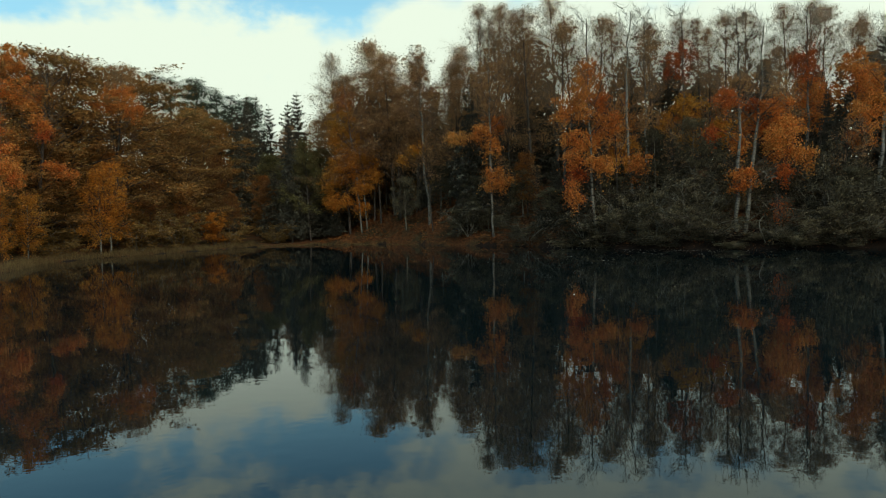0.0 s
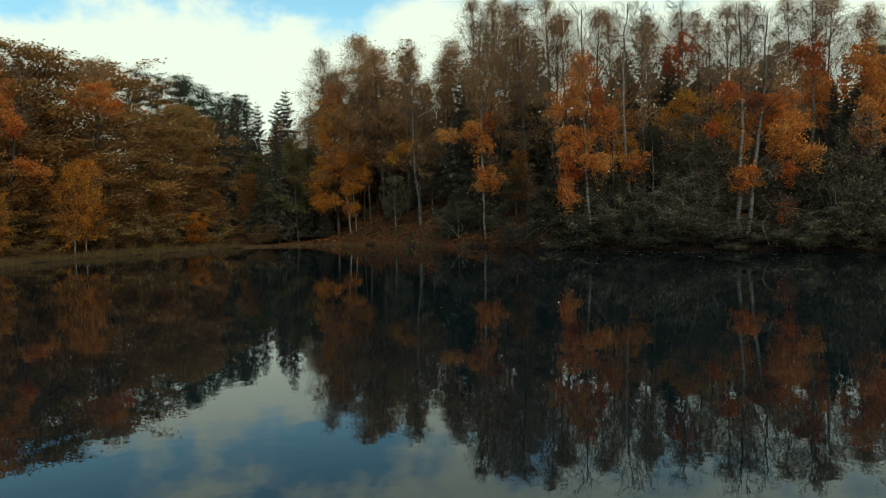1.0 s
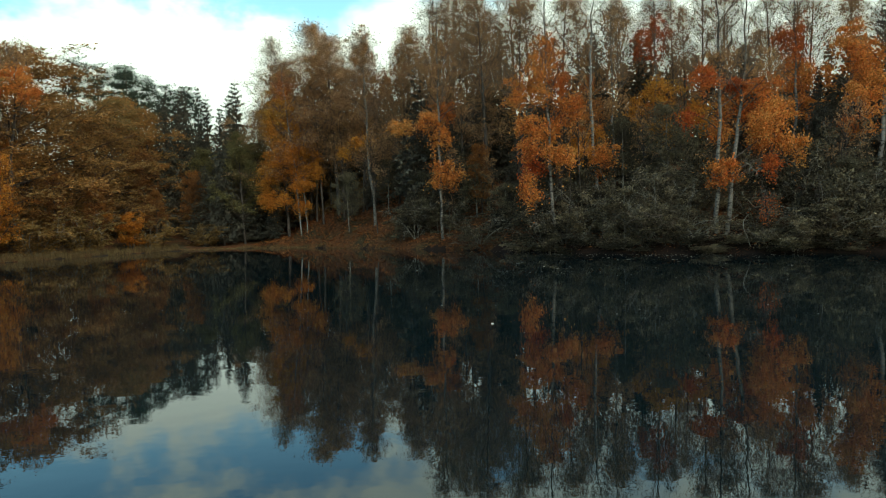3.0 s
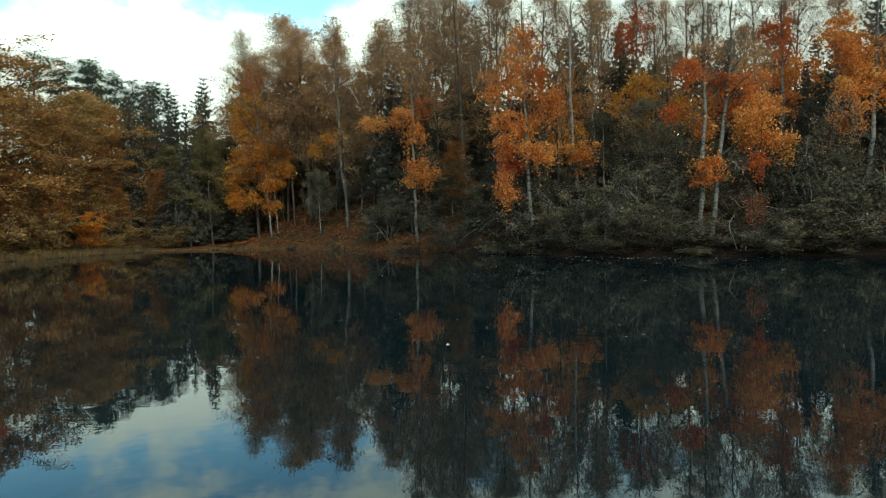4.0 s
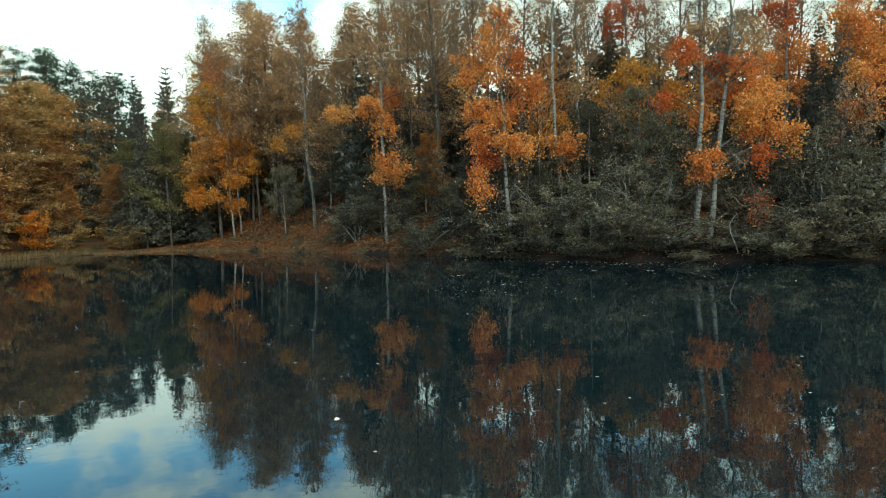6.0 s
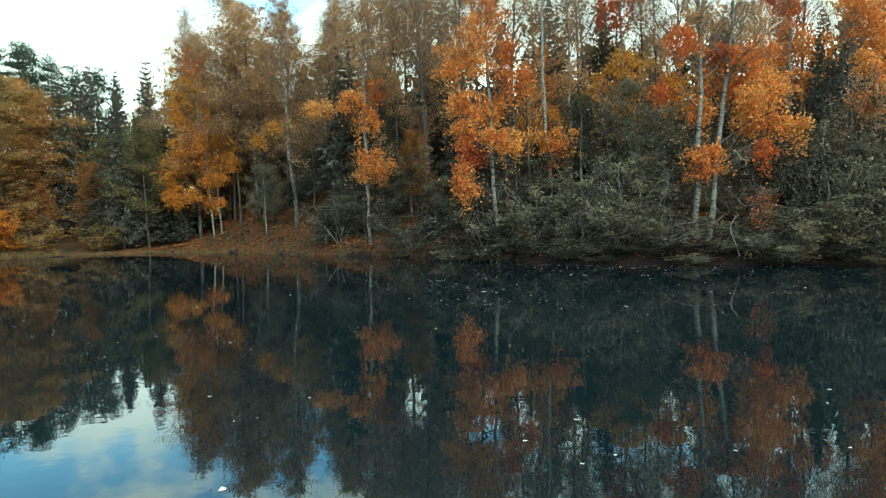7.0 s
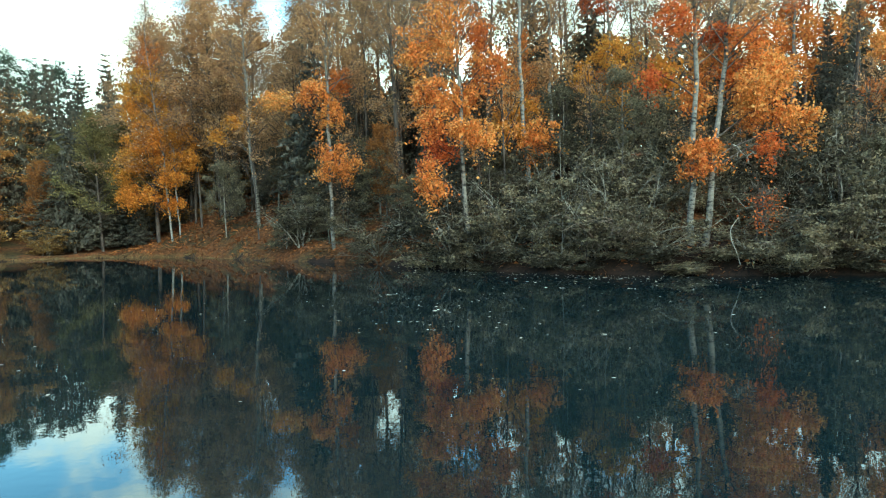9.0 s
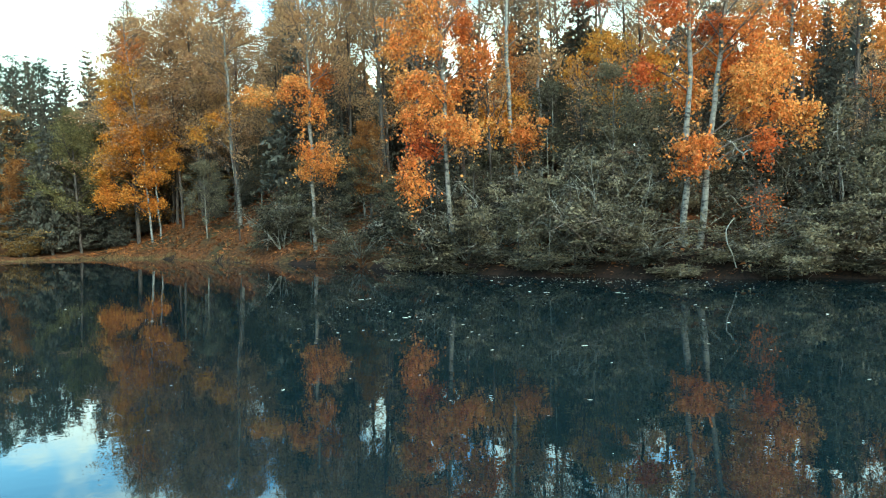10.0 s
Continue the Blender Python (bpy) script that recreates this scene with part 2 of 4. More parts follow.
def smooth_ring(points, steps):
    """A closed Catmull-Rom curve through the points."""
    p, ring = [Vector((*q, 0)) for q in points], []
    for i in range(len(p)):
        a, b, c, d = p[i - 1], p[i], p[(i + 1) % len(p)], p[(i + 2) % len(p)]
        for k in range(steps):
            t = k / steps
            ring.append(0.5 * (2 * b + (c - a) * t + (2 * a - 5 * b + 4 * c - d) * t ** 2 + (3 * b - a - 3 * c + d) * t ** 3))
    return np.array([(q.x, q.y) for q in ring])


RING = smooth_ring(SHORE, 5)


def shore_distance(x, y):
    """Metres from the waterline, minus over the lake (arrays)."""
    x, y = np.atleast_1d(np.asarray(x, float)), np.atleast_1d(np.asarray(y, float))
    best, inside = np.full(x.shape, 1e9), np.zeros(x.shape, bool)
    for (ax, ay), (bx, by) in zip(RING, np.roll(RING, -1, axis=0)):
        ex, ey = bx - ax, by - ay
        t = np.clip(((x - ax) * ex + (y - ay) * ey) / (ex * ex + ey * ey + 1e-9), 0, 1)
        best = np.minimum(best, np.hypot(x - ax - t * ex, y - ay - t * ey))
        cross = ((ay > y) != (by > y)) & (x < ex * (y - ay) / (ey + (1e-12 if ey >= 0 else -1e-12)) + ax)
        inside ^= cross
    return np.where(inside, -best, best)


def ground_height(x, y):
    x, y = np.atleast_1d(np.asarray(x, float)), np.atleast_1d(np.asarray(y, float))
    d = shore_distance(x, y) + 0.25 * np.sin(1.9 * x + 0.7 * y) + 0.15 * np.sin(0.8 * x - 2.3 * y)
    steep = 1 / (1 + np.exp(-np.clip((x + 9.5) / 2.0, -40, 40))) * np.where(y > 30, 1, 0.5)      # the wooded hill, against the flat reedy side
    rise = steep * 8.0 * (1 - np.exp(-np.maximum(d - 0.5, 0) * 0.085)) + (1 - steep) * 5.0 * (1 - np.exp(-np.maximum(d - 4, 0) * 0.035))
    bank = np.clip(d / 0.6, 0, 1) * (0.22 + 0.25 * steep)
    bumps = 0.12 * np.sin(1.3 * x + 2.1 * np.sin(0.6 * y)) * np.sin(1.1 * y) * np.clip(d / 3, 0, 1)
    return np.where(d > 0, bank + rise + bumps, np.maximum(-3.0, 0.5 * d))


def height(x, y):
    return float(ground_height(x, y)[0])


def grid_mesh(name, xs, ys, zs):
    me = bpy.data.meshes.new(name)
    gx, gy = np.meshgrid(xs, ys)
    co = np.stack([gx, gy, zs], -1).reshape(-1, 3)
    nx, ny = len(xs), len(ys)
    i = (np.arange(ny - 1)[:, None] * nx + np.arange(nx - 1)[None]).ravel()
    return fill_mesh(me, co, np.stack([i, i + 1, i + nx + 1, i + nx], -1))


def fill_mesh(me, co, faces):
    """Vertices and faces, all with the same number of corners, from arrays."""
    co, faces = np.asarray(co, np.float32), np.asarray(faces, np.int32)
    me.vertices.add(len(co))
    me.vertices.foreach_set("co", co.ravel())
    me.loops.add(faces.size)
    me.loops.foreach_set("vertex_index", faces.ravel())
    me.polygons.add(len(faces))
    me.polygons.foreach_set("loop_start", np.arange(0, faces.size, faces.shape[1], dtype=np.int32))
    me.update(calc_edges=True)
    me.validate()
    return me


def spread(near_a, near_b, step, far):
    inner = np.arange(near_a, near_b + step / 2, step)
    out = np.geomspace(3, far, 14)
    return np.concatenate([near_a - out[::-1], inner, near_b + out])


gx, gy = spread(-60, 64, 0.6, 2200), spread(-45, 125, 0.6, 2200)
mx, my = np.meshgrid(gx, gy)
gz = ground_height(mx.ravel(), my.ravel()).reshape(mx.shape)
ground_mesh = grid_mesh("ground", gx, gy, gz)
ground_mesh.materials.append(SOIL)
ground_mesh.materials.append(SHADED_MUD)
# a band of wet mud along the water, overhanging shrubs' shade painted into it
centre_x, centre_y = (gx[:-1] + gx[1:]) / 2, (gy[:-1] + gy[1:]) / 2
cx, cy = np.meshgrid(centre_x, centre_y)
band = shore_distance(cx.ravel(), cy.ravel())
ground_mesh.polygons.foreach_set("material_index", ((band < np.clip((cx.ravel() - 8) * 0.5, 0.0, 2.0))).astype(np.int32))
ground_mesh.polygons.foreach_set("use_smooth", np.ones(len(ground_mesh.polygons), bool))
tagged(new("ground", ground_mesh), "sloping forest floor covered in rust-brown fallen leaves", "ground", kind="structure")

wx, wy = np.linspace(-36, 58, 24), np.linspace(-36, 82, 30)
water_mesh = grid_mesh("water", wx, wy, np.zeros((30, 24)))
water_mesh.materials.append(WATER)
tagged(new("water", water_mesh), "still dark lake water mirroring the trees and sky", "water", kind="structure")


# ---- growing trees ----
class Growth:
    """Collects the stems of a plant as tubes, and the places where its leaves sit."""

    def __init__(self, seed):
        self.rng = np.random.default_rng(seed)
        self.co, self.quads, self.count, self.sprigs = [], [], 0, []

    def tube(self, points, r0, r1, sides=5):
        p = np.asarray(points, float)
        if sides < 3:
            return p
        d = np.gradient(p, axis=0)
        d /= np.linalg.norm(d, axis=1)[:, None] + 1e-9
        side = np.cross(d, (0.31, 0.87, 0.38))
        side /= np.linalg.norm(side, axis=1)[:, None] + 1e-9
        other = np.cross(d, side)
        a = np.arange(sides) * 2 * np.pi / sides
        r = np.linspace(1, 0, len(p)) ** 0.85 * (r0 - r1) + r1
        ring = p[:, None] + r[:, None, None] * (np.cos(a)[None, :, None] * side[:, None] + np.sin(a)[None, :, None] * other[:, None])
        self.co.append(ring.reshape(-1, 3))
        i, j = np.meshgrid(np.arange(len(p) - 1), np.arange(sides), indexing="ij")
        k = (j + 1) % sides
        self.quads.append(np.stack([i * sides + j, i * sides + k, (i + 1) * sides + k, (i + 1) * sides + j], -1).reshape(-1, 4) + self.count)
        self.count += len(p) * sides
        return p

    def arm(self, start, way, length, bend, r0, r1=0.006, steps=6, sides=4, wander=0.12):
        """A limb that sets out along way and bends up (bend > 0) or droops."""
        p, w = [np.asarray(start, float)], np.asarray(way, float)
        for _ in range(steps):
            w = w + (0, 0, bend / steps) + self.rng.normal(0, wander, 3)
            w = w / np.linalg.norm(w)
            p.append(p[-1] + w * length / steps)
        self.tube(p, r0, r1, sides)
        return np.array(p)

    def stems_mesh(self, name, mat):
        me = fill_mesh(bpy.data.meshes.new(name), np.concatenate(self.co), np.concatenate(self.quads))
        me.polygons.foreach_set("use_smooth", np.ones(len(me.polygons), bool))
        me.materials.append(mat)
        self.co, self.quads, self.count = [], [], 0
        return me


def leaves_mesh(name, rng, centres, size, mat, slim=0.62, droop=0.0, flat=1.0, fine=False):
    """Pointed leaves of about that length turned at random; flat < 1 lays them level; fine: four-cornered blades, else simple ones."""
    c = np.asarray(centres, float)
    n = len(c)
    way = rng.normal(0, 1, (n, 3)) * (1, 1, flat) - (0, 0, droop)
    way /= np.linalg.norm(way, axis=1)[:, None]
    side = np.cross(way, rng.normal(0, 1, (n, 3)) * (flat, flat, 1))
    side /= np.linalg.norm(side, axis=1)[:, None] + 1e-9
    s = size * rng.uniform(0.6, 1.35, (n, 1))
    w = s * slim * 0.5
    if fine:
        co = np.stack([c - way * s * 0.5, c + side * w - way * s * 0.08, c + way * s * 0.5, c - side * w - way * s * 0.08], 1)
    else:
        co = np.stack([c - way * s * 0.45 + side * w, c - way * s * 0.45 - side * w * rng.uniform(0.6, 1.0, (n, 1)), c + way * s * 0.55], 1)
    k = co.shape[1]
    me = fill_mesh(bpy.data.meshes.new(name), co.reshape(-1, 3), np.arange(k * n).reshape(-1, k))
    me.materials.append(mat)
    return me


def clump_points(rng, n, centre, rx, rz, ry=None, tufts=26, spray=0.24):
    """Leaf places in an uneven clump: a domed cluster of separate sprays, level on top and hanging at the rim."""
    ry = rx if ry is None else ry
    v = rng.normal(0, 1, (tufts, 3))
    v /= np.linalg.norm(v, axis=1)[:, None]
    v *= rng.uniform(0.15, 1.35, (tufts, 1)) ** 0.6
    who = rng.choice(tufts, n, p=rng.dirichlet(np.full(tufts, 1.6)))
    wide = rng.uniform(0.55, 1.5, (tufts, 1))[who] * spray
    a = rng.uniform(0, 6.28, tufts)
    lie = np.column_stack([np.cos(a), np.sin(a), np.zeros(tufts)])[who]      # the way in which each spray reaches out
    q = rng.normal(0, 1, (n, 3)) * wide * (1, 1, 0.5) + lie * rng.normal(0, 1, (n, 1)) * wide * 0.7
    out = np.linalg.norm(q[:, :2], axis=1)
    q[:, 2] -= 0.45 * out + np.abs(rng.normal(0, 0.10, n))
    strand = rng.uniform(0, 1, tufts)[who] > 0.8                              # some sprays hang in strands
    q[strand] *= (0.45, 0.45, 2.4)
    return v[who] * (max(rx - 0.24, 0.3), max(ry - 0.24, 0.3), max(rz - 0.2, 0.3)) + q + centre


def pad_points(rng, pads, n, scatter, level, uneven=1.0):
    """Leaf places along twigs: each twig carries a pad of leaves, some thick and some nearly bare."""
    share = rng.multinomial(n, rng.dirichlet(np.full(len(pads), uneven)))
    c = []
    for p, k in zip(pads, share):
        if k:
            c.append(p[rng.integers(0, len(p), k)] + rng.normal(0, scatter, (k, 3)) * (1, 1, level))
    return np.concatenate(c)


def piece(name, me, parent, label=""):
    ob = new(name, me)
    ob.parent = parent
    return tagged(ob, label, kind="stuff" if name in ("branchwork", "stem_wood", "twig_spray", "crown", "foliage", "leaf_clump") else "")


def root(name, x, y, label, category, group="", sink=0.05):
    ob = new(name)
    ob.location = (x, y, height(x, y) - sink)
    ob.empty_display_size = 0.3
    return tagged(ob, label, category, group)


def leafy(name, seed, h, r0, cbase, reach, lift, bend, limbs, twigs, leaves, size, leaf, bark, label, category,
          sag=0.0, sub=5, scatter=0.22, lean=0.03, fall=0.35, level=0.7, uneven=1.2, twig=None):
    """A broadleaf tree standing at the origin, h metres high: trunk, branches, crown."""
    g = Growth(seed)
    rng = g.rng
    ob = new(name)
    tagged(ob, label, category)
    a = rng.uniform(0, 6.28)
    steps = 12
    z = np.linspace(0, h, steps + 1)
    off = np.cumsum(rng.normal(0, 0.011 * h / 3, (steps + 1, 2)), axis=0) * 0.35 + np.outer(z, (math.cos(a), math.sin(a))) * lean
    off -= off[0]
    path = np.column_stack([off, z])
    g.tube(path, r0, 0.015, 8)
    piece("trunk", g.stems_mesh("trunk", bark), ob)
    spots = []
    for i in range(limbs):
        f = cbase + (0.97 - cbase) * ((i + rng.uniform(0, 1)) / limbs)
        at = np.array([np.interp(f * h, z, path[:, k]) for k in range(3)])
        u = (f - cbase) / (1 - cbase)
        length = reach * ((1 - u) ** 0.7 * (1 - fall) + fall * math.sin(math.pi * min(1, u * 0.9 + 0.1))) * rng.uniform(0.7, 1.2) + 0.06 * h * (1 - u) + 0.4
        az = i * 2.4 + rng.uniform(-0.6, 0.6)
        up = lift + 0.5 * u
        arm = g.arm(at, (math.cos(az), math.sin(az), up), length, bend, r0 * (1 - f) * 0.5 + 0.012, 0.006, 5, 4)
        for j in range(sub):
            s = rng.uniform(0.25, 1.0)
            k = min(int(s * 5), 4)
            w = arm[k + 1] - arm[k]
            w = w / np.linalg.norm(w) + rng.normal(0, 0.55, 3) + (0, 0, 0.12)
            tw = g.arm(arm[k], w, length * rng.uniform(0.25, 0.5), bend * 0.6 - sag, 0.022, 0.009, 3, 3, 0.18)
            spots.append(tw[2:])
            for _ in range(twigs):
                w2 = rng.normal(0, 0.7, 3) + (tw[-1] - tw[0]) / (np.linalg.norm(tw[-1] - tw[0]) + 1e-9)
                t3 = g.arm(tw[rng.integers(1, 4)], w2, length * rng.uniform(0.12, 0.28) + 0.25, -sag * 1.5, 0.013, 0.007, 2, 3, 0.2)
                spots.append(t3[1:])
    piece("branchwork", g.stems_mesh("branchwork", twig or DARK_BARK), ob)
    if leaves:
        c = pad_points(rng, spots, leaves, scatter, level, uneven)
        c[:, 2] -= np.abs(rng.normal(0, sag * 0.5, leaves))
        piece("crown", leaves_mesh("crown", rng, c, size, leaf), ob)
    return ob


def spruce(name, seed, h, reach, label, mat, bark, dense=1.0, cbase=0.06):
    g = Growth(seed)
    rng = g.rng
    ob = tagged(new(name), label, "spruce tree")
    z = np.linspace(0, h, 9)
    path = np.column_stack([np.cumsum(rng.normal(0, 0.03, (9, 2)), axis=0), z])
    path[0, :2] = 0
    g.tube(path, 0.011 * h, 0.01, 7)
    piece("trunk", g.stems_mesh("trunk", bark), ob)
    spots = []
    levels = int(h * 1.9 * dense)
    for i in range(levels):
        f = cbase + (0.985 - cbase) * i / levels
        length = reach * (1 - f) ** 0.8 * rng.uniform(0.7, 1.15) + 0.15
        if f < 0.2:
            length *= 0.55 + 2.2 * f
        at = np.array([np.interp(f * h, z, path[:, k]) for k in range(3)])
        n = 5 if f < 0.9 else 4
        a0 = rng.uniform(0, 6.28)
        for k in range(n):
            az = a0 + k * 2 * math.pi / n + rng.uniform(-0.35, 0.35)
            ln = length * rng.uniform(0.65, 1.15)
            arm = g.arm(at, (math.cos(az), math.sin(az), 0.15 if f < 0.7 else 0.55), ln, -0.55 if f < 0.7 else -0.1, 0.02, 0.004, 3, 3 if k % 2 else 0, 0.05)
            m = max(6, int(ln * 26 * dense))
            t = rng.uniform(0.12, 1.0, m)
            base = np.column_stack([np.interp(t * 3, np.arange(4), arm[:, q]) for q in range(3)])
            w = rng.normal(0, 1, (m, 3)) * (0.2 * ln ** 0.5 * (1.15 - t)[:, None] * min(1, 1.6 * (1 - f) + 0.1) + 0.03)
            w[:, 2] = -np.abs(w[:, 2]) * 1.1
            spots.append(base + w)
    piece("branchwork", g.stems_mesh("branchwork", DARK_BARK), ob)
    spots = np.concatenate(spots)
    piece("crown", leaves_mesh("crown", rng, spots, 0.16 + 0.34 * np.clip(1.05 - spots[:, 2:3] / h, 0, 0.8) ** 0.6, mat, 0.5, 0.9), ob)
    return ob


def pine_tree(name, seed, h, label):
    g = Growth(seed)
    rng = g.rng
    ob = tagged(new(name), label, "pine tree")
    z = np.linspace(0, h, 9)
    path = np.column_stack([np.cumsum(rng.normal(0, 0.09, (9, 2)), axis=0), z])
    path[0, :2] = 0
    g.tube(path, 0.22, 0.03, 8)
    piece("trunk", g.stems_mesh("trunk", PINE_BARK), ob)
    spots = []
    for i in range(22):
        f = 0.45 + 0.54 * i / 22
        at = np.array([np.interp(f * h, z, path[:, k]) for k in range(3)])
        az, ln = i * 2.4 + rng.uniform(-0.5, 0.5), (0.5 + 3.0 * (1 - f) ** 0.55) * rng.uniform(0.6, 1.2)
        arm = g.arm(at, (math.cos(az), math.sin(az), 0.2), ln, 0.35, 0.05, 0.012, 6, 4, 0.2)
        for j in range(9):
            c = arm[rng.integers(1, 7)] + rng.normal(0, 0.42, 3)
            spots.append(c + rng.normal(0, 1, (46, 3)) * (0.36, 0.36, 0.13))
    piece("branchwork", g.stems_mesh("branchwork", PINE_BARK), ob)
    piece("crown", leaves_mesh("crown", rng, np.concatenate(spots), 0.26, PINE, 0.36, -0.4), ob)
    return ob


def shrub(name, seed, h, reach, leaves, size, leaf, label, stems=9, scatter=0.16, bare=0.0, spread_up=1.3, bark=None, flat=0.55):
    g = Growth(seed)
    rng = g.rng
    ob = tagged(new(name), label, "shrub")
    spots = []
    for i in range(stems):
        az = i * 2.4 + rng.uniform(-0.5, 0.5)
        out_ = rng.uniform(0.25, 1.0)
        start = np.array((math.cos(az), math.sin(az), 0)) * reach * 0.12 * rng.uniform(0, 1)
        stem = g.arm(start - (0, 0, 0.1), (math.cos(az) * out_, math.sin(az) * out_, spread_up), math.hypot(h * rng.uniform(0.65, 1.0), reach * out_ * 0.8), -0.7 * out_, 0.05 * h / 4, 0.008, 8, 5, 0.1)
        for j in range(9):
            k = rng.integers(2, 9)
            w = rng.normal(0, 0.7, 3) + (math.cos(az) * 0.6, math.sin(az) * 0.6, 0.15)
            tw = g.arm(stem[k], w, rng.uniform(0.2, 0.42) * reach, -0.3, 0.02, 0.007, 4, 3, 0.2)
            if rng.uniform() >= bare:
                spots.append(tw[1:])
            for _ in range(2):
                w2 = rng.normal(0, 0.8, 3) + (tw[-1] - tw[0])
                t3 = g.arm(tw[rng.integers(1, 5)], w2, rng.uniform(0.1, 0.2) * reach + 0.15, -0.2, 0.008, 0.004, 2, 3, 0.2)
                if rng.uniform() >= bare:
                    spots.append(t3)
    piece("stem_wood", g.stems_mesh("stem_wood", bark or GREY_BARK), ob)
    c = pad_points(rng, spots, leaves, scatter, 0.22, 0.4)
    c[:, 2] = np.maximum(c[:, 2], rng.uniform(0.05, 0.5, leaves))
    piece("foliage", leaves_mesh("foliage", rng, c, size, leaf, 0.7, flat=flat), ob)
    return ob


def place(ob, x, y, scale=1.0, turn=0.0, wide=1.0, group="", sink=0.08):
    """A copy of a grown plant on the ground at (x, y)."""
    m = Matrix.Translation((x, y, height(x, y) - sink)) @ Matrix.Rotation(turn, 4, "Z") @ Matrix.Diagonal((scale * wide, scale * wide, scale, 1))
    c = copy_thing(ob, m)
    return tagged(c, group=group)


def first_at(ob, x, y, scale=1.0, turn=0.0, wide=1.0, group="", sink=0.08):
    """Stands the grown plant itself at (x, y)."""
    ob.matrix_basis = Matrix.Translation((x, y, height(x, y) - sink)) @ Matrix.Rotation(turn, 4, "Z") @ Matrix.Diagonal((scale * wide, scale * wide, scale, 1))
    return tagged(ob, group=group)


def clump_tree(name, x, y, label, category, trunk, radius, clumps, bark, seed, group="", leaf_size=0.125, density=1.0):
    """A tall tree whose leaves hang on in separate clumps. trunk: (dx, z) up the stem; clumps: (dx, dy, z, rx, rz, leaf)."""
    g = Growth(seed)
    rng = g.rng
    ob = root(name, x, y, label, category, group)
    z0 = ob.location.z
    tz = np.array([0.0] + [z - z0 for _, z in trunk])
    tx = np.array([trunk[0][0] - (trunk[1][0] - trunk[0][0]) * 0.1] + [dx for dx, _ in trunk])
    zz = np.linspace(0, tz[-1], 14)
    xx = np.interp(zz, tz, tx)
    xx = np.convolve(np.pad(xx, 1, mode="edge"), (0.25, 0.5, 0.25), "valid")
    path = np.column_stack([xx + rng.normal(0, 0.05, 14) * (zz > 0.5), np.cumsum(rng.normal(0, 0.06, 14)), zz])
    path[0, 2] = -0.1
    g.tube(path, radius, 0.03, 9)
    piece("trunk", g.stems_mesh("trunk", bark), ob)
    tall = tz[-1]
    # bare upper twigs
    k = min(1.0, tall / 14)
    for i in range(26):
        f = 0.5 + 0.49 * i / 26
        at = np.array([np.interp(f * tall, zz, path[:, k]) for k in range(3)])
        az = i * 2.4
        arm = g.arm(at, (math.cos(az), math.sin(az), 0.9), k * ((1.1 - f) * 5.0 + 0.5), 0.5, k * (0.04 * (1.1 - f) + 0.012), 0.005, 6, 4)
        for j in range(5 if k > 0.5 else 2):
            tw = g.arm(arm[rng.integers(2, 6)], rng.normal(0, 0.6, 3) + (math.cos(az), math.sin(az), 0.7), k * rng.uniform(0.5, 1.4), 0.1, 0.018 * k, 0.008 * k, 3, 3, 0.2)
            for _ in range(3):
                g.arm(tw[rng.integers(1, 4)], rng.normal(0, 0.8, 3) + (0, 0, 0.4), k * rng.uniform(0.4, 0.9), -0.1, 0.012 * k, 0.006 * k, 2, 3, 0.2)
    piece("twig_spray", g.stems_mesh("twig_spray", TWIG_BARK), ob)
    for dx, dy, z, rx, rz, leaf in clumps:
        c = np.array((dx, dy, z - z0))
        at_z = max(0.3, min(tall * 0.97, c[2] - 0.5 * abs(dx - np.interp(c[2], zz, xx)) - 0.35 * rz))
        at = np.array([np.interp(at_z, zz, path[:, k]) for k in range(3)])
        way = c - at
        ln = np.linalg.norm(way) + 1e-6
        limb = g.arm(at, way / ln + (0, 0, 0.15), ln, -0.25, 0.045, 0.015, 6, 5, 0.06)
        for _ in range(9):
            g.arm(limb[rng.integers(3, 7)], rng.normal(0, 1, 3), rng.uniform(0.5, 1.0) * max(rx, rz), -0.2, 0.014, 0.004, 4, 3, 0.2)
        br = piece("branch", g.stems_mesh("branch", DARK_BARK), ob)
        n = int(density * (0.55 if leaf is TAN else 1.0) * 1500 * (rx * rx * rz) ** 0.62)
        tufts = int(10 + 17 * rx * rz)
        piece("leaf_clump", leaves_mesh("leaf_clump", rng, clump_points(rng, n, c, rx, rz, rx * 0.8, tufts), leaf_size, leaf, 0.85, 0.5, fine=True), br)
    return ob


def pole(name, points, r0, r1, mat, parent=None, sides=7):
    """A bent stick or stem through the points."""
    g = Growth(3)
    p = np.asarray(points, float)
    t = np.linspace(0, len(p) - 1, 4 * len(p))
    fine_p = np.column_stack([np.interp(t, np.arange(len(p)), p[:, k]) for k in range(3)])
    for _ in range(2):
        fine_p[1:-1] = 0.25 * fine_p[:-2] + 0.5 * fine_p[1:-1] + 0.25 * fine_p[2:]
    g.tube(fine_p, r0, r1, sides)
    ob = new(name, g.stems_mesh(name, mat))
    if parent:
        ob.parent = parent
    return ob

